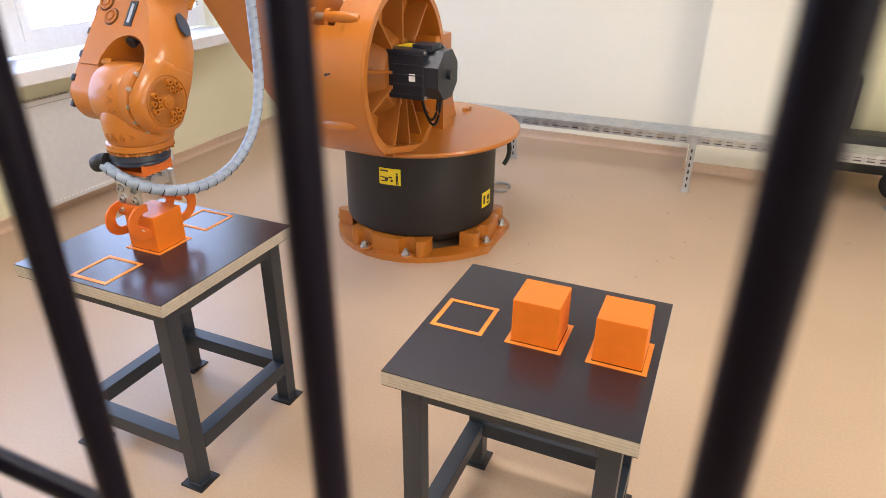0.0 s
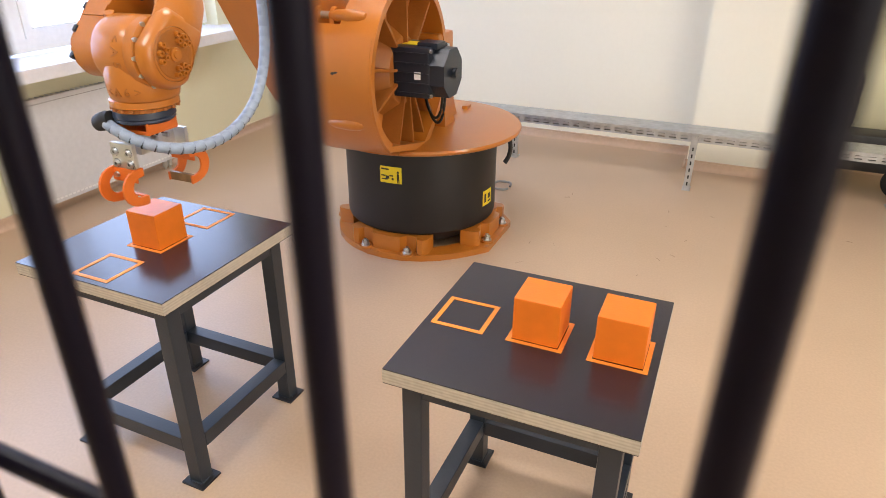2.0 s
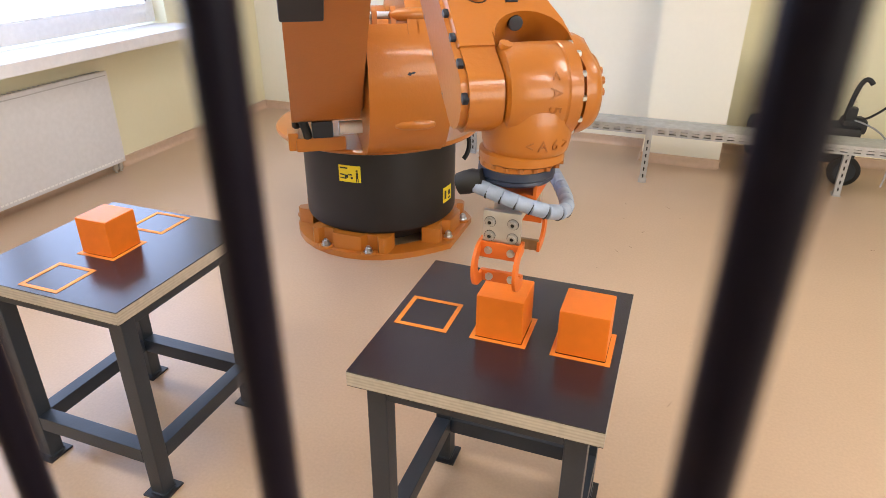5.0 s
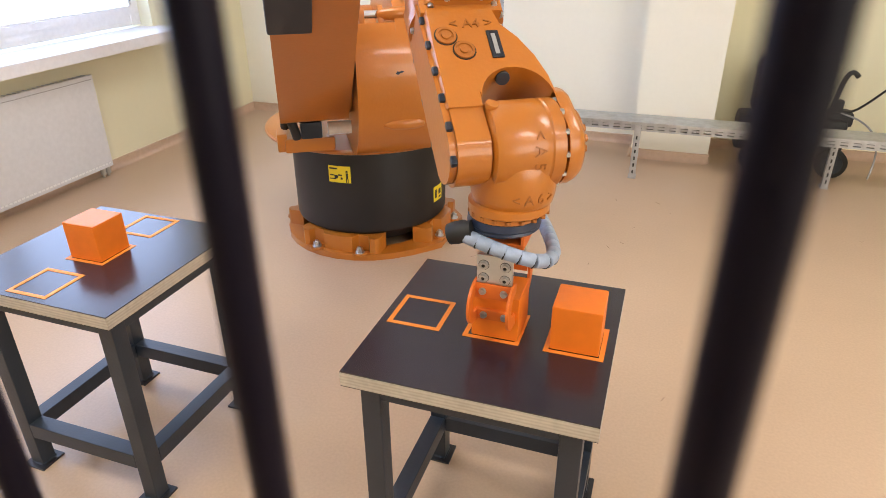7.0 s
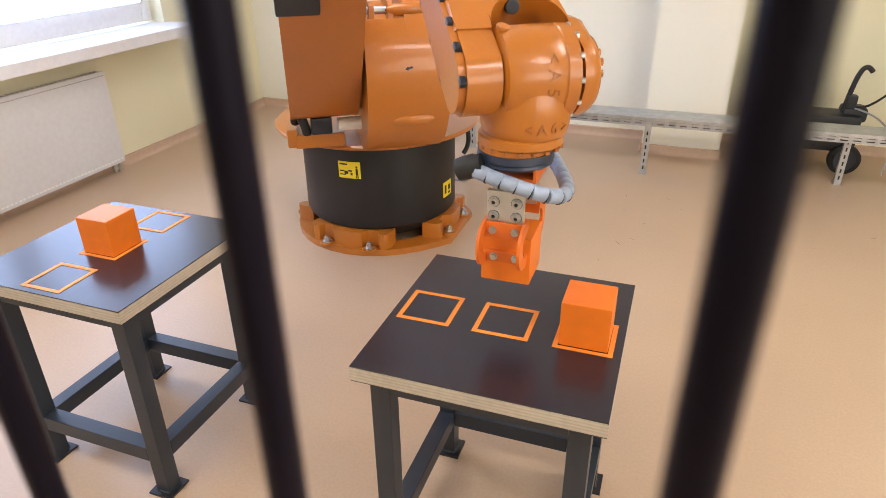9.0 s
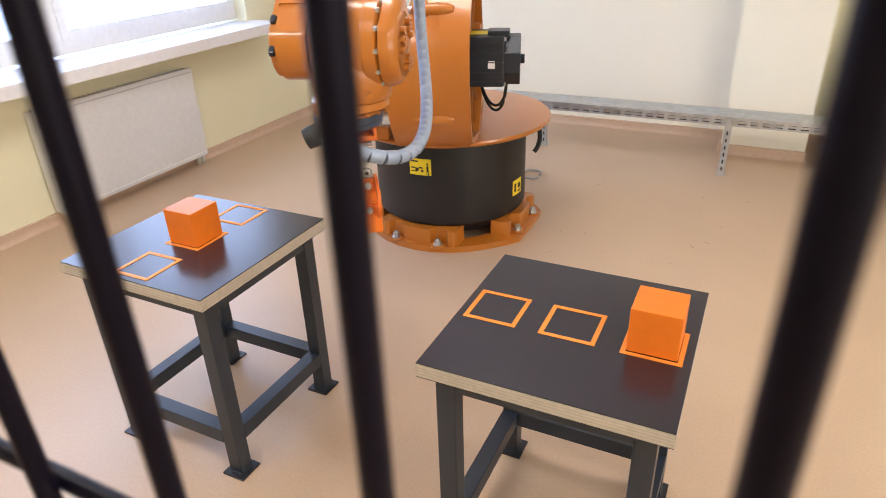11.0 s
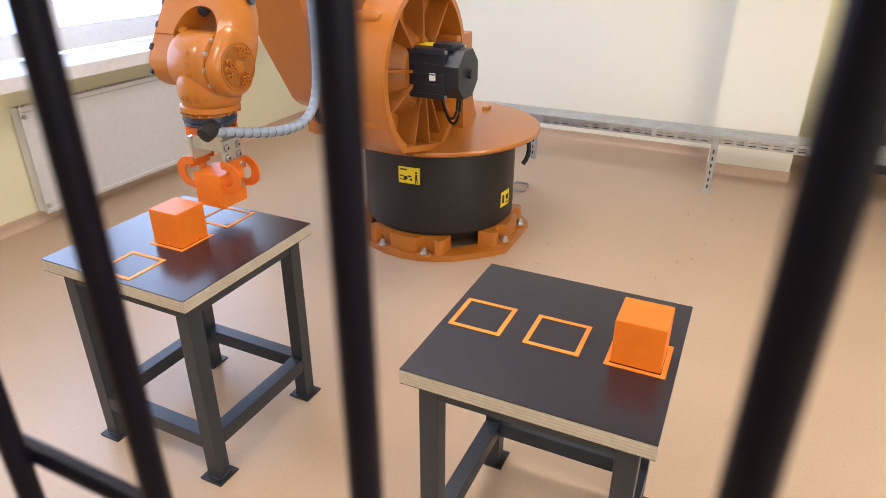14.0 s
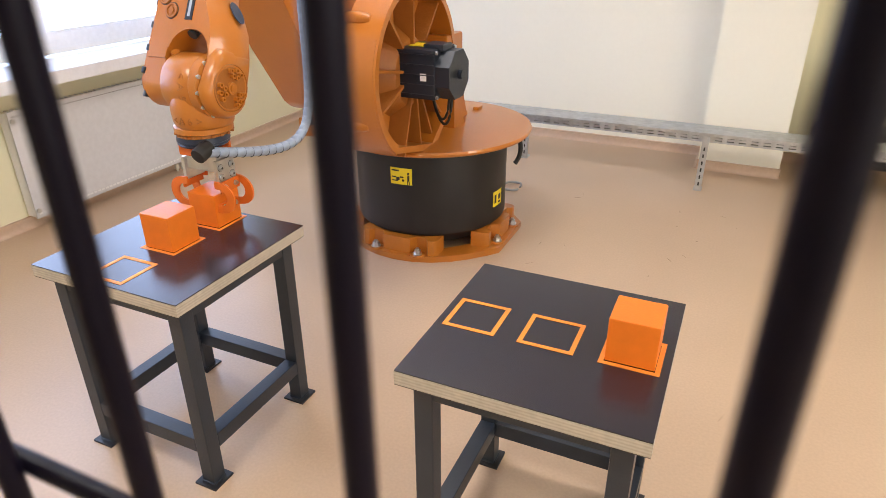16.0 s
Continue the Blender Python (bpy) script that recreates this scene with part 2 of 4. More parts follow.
# window wall: parapet, lintel, piers
W0, W1, WZ0, WZ1 = 0.08, 4.29, 0.862, 2.72
bm = B()
box(bm, (WX - 0.2, 1.5, WZ0 / 2), (0.4, 9.2, WZ0))
box(bm, (WX - 0.2, 1.5, (WZ1 + 3) / 2), (0.4, 9.2, 3 - WZ1))
box(bm, (WX - 0.2, (W0 - 3.1) / 2, (WZ0 + WZ1) / 2), (0.4, W0 + 3.1, WZ1 - WZ0))
box(bm, (WX - 0.2, (W1 + 6.1) / 2, (WZ0 + WZ1) / 2), (0.4, 6.1 - W1, WZ1 - WZ0))
tagged(finish("wall_west", bm, WALL_Y, smooth=0), "cream painted wall below and around the window", "wall", kind="structure")
wall("wall_north", (-1.76, BY + 0.2, 1.5), (4.23, 0.4, 3))
wall("pillar", ((PX0 + PX1) / 2, (PY + BY + 0.3) / 2, 1.5), (PX1 - PX0, BY + 0.3 - PY, 3), "off-white painted pilaster standing proud of the wall")
wall("wall_niche", (2.2, BY + 0.30, 1.5), (3.69, 0.4, 3), "pale yellow wall set back behind the pilaster", WALL_Y)
wall("wall_south", (0, -3.05, 1.5), (8.4, 0.1, 3), material=WALL_Y)
# East wall out of view, its opening added to go with the east lamp.
bm = B()
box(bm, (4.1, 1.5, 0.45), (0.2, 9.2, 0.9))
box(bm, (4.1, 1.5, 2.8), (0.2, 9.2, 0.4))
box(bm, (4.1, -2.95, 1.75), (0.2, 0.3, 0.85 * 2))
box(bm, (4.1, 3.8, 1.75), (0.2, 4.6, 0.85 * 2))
tagged(finish("wall_east", bm, WALL_Y, smooth=0), "cream painted wall with an added opening behind the east fill light", "wall", kind="structure")


def cove(name, p0, p1, nx, ny):
    """Linoleum turned up the wall: a rounded skirting from p0 to p1, wall behind along -n."""
    prof = [(0.0, 0.0), (0.028, 0.0), (0.016, 0.006), (0.008, 0.016), (0.006, 0.03), (0.006, 0.056), (0.011, 0.058), (0.011, 0.070), (0.004, 0.073), (0.0, 0.073)]
    bm = B()
    rows = [[bm.verts.new((p[0] + nx * d, p[1] + ny * d, z)) for d, z in prof] for p in (p0, p1)]
    k = len(prof)
    for i in range(k):
        bm.faces.new((rows[0][i], rows[0][(i + 1) % k], rows[1][(i + 1) % k], rows[1][i]))
    bm.faces.new(rows[0])
    bm.faces.new(rows[1][::-1])
    tagged(finish(name, bm, COVE, smooth=50), "beige linoleum skirting turned up the wall", "baseboard", kind="structure")


cove("baseboard", (WX, -3.0), (WX, BY), 1, 0)
cove("baseboard", (WX, BY), (PX0, BY), 0, -1)
cove("baseboard", (PX0, BY), (PX0, PY), -1, 0)
cove("baseboard", (PX0, PY), (PX1, PY), 0, -1)
cove("baseboard", (PX1, PY), (PX1, BY + 0.10), 1, 0)
cove("baseboard", (PX1, BY + 0.10), (4.0, BY + 0.10), 0, -1)

# ---- window ----
win = tagged(new("window_1"), "white plastic window whose white blinds glow in place of daylight", "window", kind="structure")
win.location = (WX - 0.15, 0, 0)
yb = [W0, 1.45, 2.68, W1]
bm = B()
for z0, z1 in ((WZ0 + 0.09, WZ0 + 0.19), (WZ1 - 0.08, WZ1)):
    box(bm, (0, (W0 + W1) / 2, (z0 + z1) / 2), (0.07, W1 - W0, z1 - z0))
for y in (W0 + 0.04, 1.45, 2.68, W1 - 0.04):
    box(bm, (0.002, y, (WZ0 + WZ1) / 2 + 0.04), (0.074, 0.10, WZ1 - WZ0 - 0.1))
part("window_frame", bm, WHITE, win, bevel=0.006)
for a, b in zip(yb, yb[1:]):
    o = part("sash", band(B(), [(a + 0.05, WZ0 + 0.17), (b - 0.05, WZ0 + 0.17), (b - 0.05, WZ1 - 0.06), (a + 0.05, WZ1 - 0.06)], [(a + 0.11, WZ0 + 0.235), (b - 0.11, WZ0 + 0.235), (b - 0.11, WZ1 - 0.12), (a + 0.11, WZ1 - 0.12)], 0.012, 0.05, YZ), WHITE, win, bevel=0.004)
    p = part("pane", box(B(), (0.0, (a + b) / 2, (WZ0 + WZ1) / 2 + 0.04), (0.006, b - a - 0.2, WZ1 - WZ0 - 0.36)), GLASS, win, smooth=0)
    p.visible_shadow = False
    # The blind itself emits light, standing in for daylight through the window.
    part("blind", box(B(), (0.056, (a + b) / 2, (WZ0 + WZ1) / 2 + 0.055), (0.003, b - a - 0.22, WZ1 - WZ0 - 0.34)), SKYGLOW, win, "white roller blind that glows in place of daylight", smooth=0)
    part("blind_rail", rod(B(), (0.06, a + 0.1, WZ0 + 0.23), (0.06, b - 0.1, WZ0 + 0.23), 0.007), WHITE, win)
    bm = B()
    for k in range(60):
        box(bm, (0.064, b - 0.095, WZ0 + 0.25 + k * 0.02), (0.006, 0.006, 0.008))
    part("blind_chain", bm, STEEL, win, "beaded blind chain")
tagged(finish("sill", box(B(), (WX + 0.08, (W0 + 4.36) / 2 - 0.03, 0.899), (0.40, 4.36 - W0 + 0.06, 0.078)), SILL, bevel=0.008), "deep white window sill with a rounded front", "window sill", kind="structure")
tagged(finish("sky_backdrop", box(B(), (WX - 2.5, 2.4, 1.5), (0.02, 12, 7)), SKYGLOW, smooth=0), "plain bright overcast sky outside", "sky", kind="structure")

# ---- radiator ----
rad = thing("radiator", "white steel panel radiator on the wall under the window", "radiator", (WX, 0, 0))
RY0, RY1, RZ0, RZ1 = 2.275, 3.515, 0.072, 0.728
bm = box(B(), (0.085, (RY0 + RY1) / 2, (RZ0 + RZ1) / 2), (0.018, RY1 - RY0, RZ1 - RZ0))
part("front_panel", bm, RAD, rad, bevel=0.006)
part("back_panel", box(B(), (0.03, (RY0 + RY1) / 2, (RZ0 + RZ1) / 2), (0.014, RY1 - RY0 - 0.02, RZ1 - RZ0 - 0.03)), RAD, rad, bevel=0.004)
for y in (RY0 + 0.004, RY1 - 0.004):
    part("side_cover", box(B(), (0.052, y, (RZ0 + RZ1) / 2), (0.08, 0.008, RZ1 - RZ0 - 0.02)), RAD, rad, bevel=0.002)
n = 34
for k in range(n):
    part("grille_slat", box(B(), (0.055, RY0 + 0.03 + (RY1 - RY0 - 0.06) * k / (n - 1), RZ1 - 0.006), (0.062, 0.006, 0.008)), RAD, rad)
# Slots as raised dashes: white paint for light at the bottom, grey on top.
for z, st in ((RZ0 + 0.028, 0.003), (RZ1 - 0.03, 0.0015)):
    bm = B()
    for k in range(40):
        box(bm, (0.0945, RY0 + 0.03 + (RY1 - RY0 - 0.06) * k / 39, z), (st, 0.021, 0.011 if st > 0.002 else 0.005))
    part("slot_row", bm, WHITE if st > 0.002 else WIRE, rad)
for y, z in ((RY0 + 0.03, RZ1 - 0.055), (RY0 + 0.03, RZ0 + 0.05)):
    part("plug", rod(B(), (0.09, y - 0.012, z), (0.104, y - 0.012, z), 0.014), BRASS, rad)
bm = B()
for y in (RY1 - 0.03, RY1 - 0.075):
    rod(bm, (0.06, y, 0.0), (0.06, y, 0.09), 0.009)
    rod(bm, (0.06, y, 0.02), (0.06, y, 0.075), 0.019)
part("valve", bm, BRASS, rad, "pair of white and chrome pipe valves")


# ---- tables ----
TOP = 0.7285


def table(cx, cy, rz, marks, label):
    tb = thing("work_table", label, "table", (cx, cy, 0), "work tables", rz)
    h = 0.30
    part("ply_core", box(B(), (0, 0, TOP - 0.0217), (2 * h, 2 * h, 0.0374)), PLY, tb, "light birch plywood edge", bevel=0.0015)
    part("top_film", box(B(), (0, 0, TOP - 0.0015), (2 * h - 0.002, 2 * h - 0.002, 0.003)), FILM, tb, "dark brown phenolic film", smooth=0)
    part("under_film", box(B(), (0, 0, TOP - 0.0414), (2 * h - 0.002, 2 * h - 0.002, 0.002)), FILM, tb, smooth=0)
    l = h - 0.0595
    lz = TOP - 0.0426
    for x in (-l, l):
        for y in (-l, l):
            leg = part("leg", box(B(), (0, 0, 0.007 + (lz - 0.007) / 2), (0.052, 0.052, lz - 0.007)), STEEL, tb, bevel=0.005, at=(x, y, 0))
            part("foot_plate", box(B(), (0, 0, 0.004), (0.0875, 0.0875, 0.008)), PLATE, leg, "square black foot plate", bevel=0.001)
            for sx, sy in ((1, 0), (-1, 0), (0, 1), (0, -1)):
                part("weld", rod(B(), (sx * 0.026 - sy * 0.024, sy * 0.026 - sx * 0.024, 0.009), (sx * 0.026 + sy * 0.024, sy * 0.026 + sx * 0.024, 0.009), 0.0035, seg=8), STEEL, leg)
    for z, w in ((lz - 0.0255, 0.05), (0.157, 0.055)):
        for y in (-l, l):
            part("rail", box(B(), (0, y, z), (2 * l - 0.052, w - 0.004, w)), STEEL, tb, bevel=0.004)
        for x in (-l, l):
            part("rail", box(B(), (x, 0, z), (w - 0.004, 2 * l - 0.052, w)), STEEL, tb, bevel=0.004)
    for mx, my in marks:
        sq = lambda a: [(-a, -a), (a, -a), (a, a), (-a, a)]
        mk = finish("tape_square", band(B(), sq(0.0725), sq(0.0605), 0, 0.0012), TAPE, smooth=0)
        mk.matrix_world = pose(mx, my, TOP + 0.0003)
        tagged(mk, "square outline of orange tape on the table top", "marking", "tape squares")
    return tb


TBL_R = (-0.330, 1.366)
TBL_L = (-1.6202, 1.378)
MARK_R = [(-0.5361, 1.369), (-0.3297, 1.3694), (-0.1238, 1.3676)]
MARK_L = [(-1.629, 1.1715), (-1.628, 1.380), (-1.625, 1.588)]
table(*TBL_R, 0.0, MARK_R, "steel-framed table with dark brown film-faced plywood top, near the fence")
table(*TBL_L, -0.4, MARK_L, "steel-framed table with dark brown film-faced plywood top, near the radiator")
CUBE_S = 0.1196
REST = TOP + 0.0016


def cube(x, y, label):
    ob = finish("orange_cube", box(B(), (0, 0, CUBE_S / 2), (CUBE_S, CUBE_S, CUBE_S)), CUBE, bevel=0.004)
    ob.matrix_world = pose(x, y, REST)
    return tagged(ob, label, "cube", "orange cubes")


cube(MARK_R[2][0], MARK_R[2][1] + 0.001, "matte orange plastic cube on a taped square")
cube(MARK_L[1][0], MARK_L[1][1], "matte orange plastic cube standing on the table by the radiator")
MOVING_CUBE = cube(MARK_R[1][0], MARK_R[1][1], "matte orange plastic cube that the gripper carries")

# ---- robot motion: heading, reach, lift, tool yaw, jaw opening ----
RX, RY_ = -1.598, 3.322
STATES = [
    (0.0, -0.92, 1.943, 0.0, 0.0, 0.0), (0.4, -0.92, 1.943, 0.0, 0.0, 0.0), (0.5, -0.92, 1.943, 0.012, 0.0, 0.75), (0.6, -0.92, 1.943, 0.04, 0.0, 1.0),
    (0.8, -0.92, 1.943, 0.085, 0.0, 1.0), (1.0, -0.92, 1.943, 0.112, 0.0, 1.0), (1.2, -0.92, 1.943, 0.128, 0.0, 1.0), (1.5, -0.92, 1.943, 0.135, 0.0, 1.0),
    (1.8, -0.72, 1.945, 0.135, 0.0, 1.0), (2.0, 0.76, 1.952, 0.132, 0.0, 1.0), (2.5, 9.15, 2.028, 0.125, 2.0, 1.0), (3.0, 20.10, 2.127, 0.125, 4.0, 1.0),
    (3.5, 28.42, 2.235, 0.132, 4.0, 1.0), (4.0, 32.57, 2.314, 0.14, 1.0, 1.0), (4.3, 33.17, 2.332, 0.142, 0.0, 1.0), (4.7, 33.17, 2.332, 0.142, 0.0, 1.0),
    (5.2, 33.17, 2.332, 0.12, 0.0, 1.0), (6.2, 33.17, 2.332, 0.012, 0.0, 1.0), (6.5, 33.17, 2.332, 0.0, 0.0, 0.6), (6.7, 33.17, 2.332, 0.0, 0.0, 0.0),
    (7.7, 33.17, 2.332, 0.0, 0.0, 0.0), (8.0, 33.17, 2.332, 0.014, 0.0, 0.0), (8.2, 33.17, 2.332, 0.036, 0.0, 0.0), (8.8, 33.17, 2.332, 0.12, 0.0, 0.0),
    (9.3, 32.97, 2.330, 0.185, 0.0, 0.0), (9.8, 31.38, 2.315, 0.2, 4.0, 0.0), (10.5, 24.95, 2.246, 0.195, 20.0, 0.0), (11.0, 18.53, 2.107, 0.195, 38.0, 0.0),
    (11.5, 11.64, 1.983, 0.192, 55.0, 0.0), (12.0, 5.44, 1.876, 0.201, 70.0, 0.0), (12.4, 1.30, 1.790, 0.205, 82.0, 0.0), (12.7, -0.60, 1.752, 0.206, 88.0, 0.0),
    (13.0, -0.93, 1.733, 0.190, 90.0, 0.0), (13.5, -0.93, 1.733, 0.135, 90.0, 0.0), (14.0, -0.93, 1.733, 0.06, 90.0, 0.0), (14.3, -0.93, 1.733, 0.014, 90.0, 0.0),
    (14.5, -0.93, 1.733, 0.0, 90.0, 0.0), (16.0, -0.93, 1.733, 0.0, 90.0, 0.0),
]
A2F, A2Z, LINK, FORE, A5Z, RINGZ = 0.52, 1.045, 1.30, 1.026, 1.212, 1.026
TIMES = [round(i * 0.1, 1) for i in range(161)]


def state(t):
    """The state at t by monotone cubic steps between the rows of STATES."""
    ts = [s[0] for s in STATES]
    i = max(0, min(len(ts) - 2, sum(1 for v in ts if v <= t) - 1))

    def slope(k, c):
        if k <= 0 or k >= len(ts) - 1:
            return 0.0
        a = (STATES[k][c] - STATES[k - 1][c]) / (ts[k] - ts[k - 1])
        b = (STATES[k + 1][c] - STATES[k][c]) / (ts[k + 1] - ts[k])
        return 0.0 if a * b <= 0 else 2 * a * b / (a + b)

    h = ts[i + 1] - ts[i]
    u = (t - ts[i]) / h
    out = []
    for c in range(1, 6):
        p, q, m0, m1 = STATES[i][c], STATES[i + 1][c], slope(i, c) * h, slope(i + 1, c) * h
        out.append((2 * u**3 - 3 * u * u + 1) * p + (u**3 - 2 * u * u + u) * m0 + (3 * u * u - 2 * u**3) * q + (u**3 - u * u) * m1)
    return out


def arm(t):
    """Poses in the robot's space: carousel, link arm, forearm, wrist; and the tool's in the world."""
    h, f, lift, yaw, opening = state(t)
    turn = pose(0, 0, 0, 0, 0, h - 90)
    dx, dz = f - A2F, A5Z + lift - A2Z
    dd = math.hypot(dx, dz)
    e2 = math.atan2(dz, dx) + math.acos((LINK**2 + dd**2 - FORE**2) / (2 * LINK * dd))
    x3, z3 = A2F + LINK * math.cos(e2), A2Z + LINK * math.sin(e2)
    e3 = math.atan2(A5Z + lift - z3, f - x3)
    link = turn @ Matrix.Translation((A2F, 0, A2Z)) @ Matrix.Rotation(-e2, 4, "Y")
    fore = turn @ Matrix.Translation((x3, 0, z3)) @ Matrix.Rotation(-e3, 4, "Y")
    wrist = turn @ Matrix.Translation((f, 0, A5Z + lift))
    a = radians(h)
    tool = pose(RX + f * math.sin(a), RY_ - f * math.cos(a), RINGZ + lift, 0, 0, yaw)
    return turn, link, fore, wrist, tool


# ---- robot ----
robot = thing("industrial_robot", "large glossy orange six-axis industrial robot bolted to the floor", "industrial robot", (RX, RY_, 0))


# base: cast flange with feet, black drum
bm = B()
flat = [(r * math.cos(radians(a)), r * math.sin(radians(a))) for a, r in [(-21, 0.545), (-30, 0.525), (-42, 0.512)] + [(a, 0.508) for a in range(-54, -307, -12)] + [(42, 0.512), (30, 0.525), (21, 0.545)]]
band(bm, flat, [(0.40 * math.cos(math.atan2(y, x)), 0.40 * math.sin(math.atan2(y, x))) for x, y in flat], 0.0, 0.035)
base = part("base_flange", bm, ORANGE, robot, "cast orange octagonal foot with bosses", bevel=0.008)
for k in range(4):
    q = Matrix.Rotation(radians(90 * k), 4, "Z")
    poly = [(0.35, -0.235), (0.43, -0.235), (0.455, -0.215), (0.455, -0.185), (0.425, -0.165), (0.425, -0.105), (0.47, -0.085), (0.475, -0.05), (0.475, 0.05), (0.47, 0.085), (0.425, 0.105), (0.425, 0.165), (0.455, 0.185), (0.455, 0.215), (0.43, 0.235), (0.35, 0.235)]
    part("boss", prism(B(), poly, 0.03, 0.125, q), ORANGE, base, bevel=0.010)
    for s in (-1, 1):
        c = q @ Vector((0.474, s * 0.131, 0))
        part("bolt_pad", rod(B(), (c.x, c.y, 0.03), (c.x, c.y, 0.044), 0.040), ORANGE, base, bevel=0.004)
        bm = B()
        rod(bm, (c.x, c.y, 0.043), (c.x, c.y, 0.049), 0.026)
        rod(bm, (c.x, c.y, 0.049), (c.x, c.y, 0.070), 0.019, seg=6)
        rod(bm, (c.x, c.y, 0.070), (c.x, c.y, 0.080), 0.010)
        part("anchor_bolt", bm, BOLT, base, "shiny hexagon anchor bolt")
part("drum", lathe(B(), [(0.36, 0.06), (0.425, 0.125), (0.437, 0.135), (0.441, 0.147), (0.441, 0.585), (0.438, 0.612), (0.40, 0.62)], 96), BLACK, robot, "black painted cylindrical base drum")


def drum_label(az, z, w, h, bars, label):
    """A label bent round the drum; az in degrees from -y towards +x."""
    lb = None
    def patch(u0, u1, v0, v1, r, material, name, parent):
        bm = B()
        n = 8
        rows = []
        for rr in (r - 0.001, r):
            rows.append([[bm.verts.new((rr * math.sin(radians(az) + (u0 + (u1 - u0) * i / n) / 0.441), -rr * math.cos(radians(az) + (u0 + (u1 - u0) * i / n) / 0.441), v)) for i in range(n + 1)] for v in (z + v0, z + v1)])
        for i in range(n):
            bm.faces.new((rows[1][0][i], rows[1][0][i + 1], rows[1][1][i + 1], rows[1][1][i]))
            bm.faces.new((rows[0][0][i], rows[1][0][i], rows[1][0][i + 1], rows[0][0][i + 1]))
            bm.faces.new((rows[0][1][i], rows[1][1][i], rows[1][1][i + 1], rows[0][1][i + 1]))
        return part(name, bm, material, parent, smooth=60)
    lb = patch(-w / 2, w / 2, -h / 2, h / 2, 0.4428, YELLOW, "warning_label", robot)
    tagged(lb, label)
    for u, v, du, dv in bars:
        patch(u - du / 2, u + du / 2, v - dv / 2, v + dv / 2, 0.4436, INK, "print", lb)


drum_label(3.4, 0.472, 0.125, 0.092, [(-0.032, 0.031, 0.045, 0.008), (-0.042, -0.006, 0.026, 0.007), (-0.018, -0.014, 0.02, 0.018), (-0.036, -0.026, 0.036, 0.006), (0.004, -0.004, 0.022, 0.008), (0.012, -0.022, 0.012, 0.012), (0.042, -0.008, 0.012, 0.034), (0.042, 0.018, 0.011, 0.011), (0.038, -0.034, 0.005, 0.02), (0.047, -0.034, 0.005, 0.02)], "yellow warning label with black pictograms")
drum_label(83.0, 0.275, 0.10, 0.09, [(-0.025, 0.0, 0.02, 0.05), (0.02, 0.004, 0.03, 0.03), (0.02, -0.028, 0.03, 0.01)], "small yellow warning label")

# carousel: turntable plate, housing of the second axis, ribs, motor
car = part("carousel", lathe(B(), [(0.30, 0.622), (0.562, 0.622), (0.574, 0.628), (0.578, 0.640), (0.572, 0.650), (0.45, 0.660), (0.2, 0.664)], 96), ORANGE, robot, "orange turntable plate")
HR, L0, L1 = 0.415, -0.16, 0.20
TO_L = Matrix(((1, 0, 0, 0), (0, 0, 1, 0), (0, 1, 0, 0), (0, 0, 0, 1)))  # polygon x, y -> forward, z; height -> left
rim = arc(A2F, A2Z, HR, -52, 224, 56)
outline = rim + [(0.33, 0.66), (0.385, 0.625), (0.45, 0.64)]
inner = arc(A2F, A2Z, HR - 0.030, -52, 224, 56) + [(0.355, 0.695), (0.392, 0.665), (0.45, 0.675)]
bm = B()
cut = arc(A2F, A2Z, HR - 0.004, -62, 36, 26) + [(0.74, 1.27), (0.60, 1.20), (0.40, 1.19), (0.26, 1.27)] + arc(A2F, A2Z, HR - 0.004, 144, 242, 26) + [(0.25, 0.70), (0.22, 0.65), (0.60, 0.65), (0.68, 0.68)]
prism(bm, cut, L0, 0.03, TO_L)
hous = part("axis_housing", bm, ORANGE, car, "rounded orange housing casting", bevel=0.003)
skin = arc(A2F, A2Z, HR + 0.002, -56, 29, 40) + arc(A2F, A2Z, HR - 0.05, 29, -56, 24)
part("housing_front", prism(B(), skin, L0 - 0.002, L1 - 0.012, TO_L), ORANGE, car, bevel=0.004)
part("housing_web", prism(B(), outline, 0.02, L1 - 0.13, TO_L), ORANGE, car, bevel=0.004)
part("housing_rim", band(B(), outline, inner, L1 - 0.14, L1, TO_L), ORANGE, car, bevel=0.006)
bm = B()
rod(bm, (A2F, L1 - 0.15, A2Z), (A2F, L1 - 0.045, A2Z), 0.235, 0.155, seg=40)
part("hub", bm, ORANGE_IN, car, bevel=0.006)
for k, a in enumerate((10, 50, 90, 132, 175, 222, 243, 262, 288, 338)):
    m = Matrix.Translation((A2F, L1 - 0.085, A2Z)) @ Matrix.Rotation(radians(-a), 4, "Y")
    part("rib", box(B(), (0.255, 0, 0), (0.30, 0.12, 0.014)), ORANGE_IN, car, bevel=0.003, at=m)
bm = B()
prism(bm, [(0.62, 0.66), (0.80, 0.80), (0.86, 0.86), (0.40, 0.9), (0.3, 0.66)], L0 + 0.01, L1 - 0.15, TO_L)
part("pedestal", bm, ORANGE, car, bevel=0.02)
# flange lugs on the housing front
for a in (-26, 42):
    m = Matrix.Translation((A2F, 0.0, A2Z)) @ Matrix.Rotation(radians(-a), 4, "Y")
    bm = B()
    lathe(bm, [(0.001, -0.085), (0.014, -0.078), (0.025, -0.045), (0.029, 0.02), (0.027, 0.07), (0.018, 0.098), (0.001, 0.106)], 24, Matrix.Translation((HR - 0.008, 0.03, 0)) @ Matrix.Rotation(radians(-90), 4, "X"))
    part("lug", bm, ORANGE, car, "rounded cast lug", at=m)
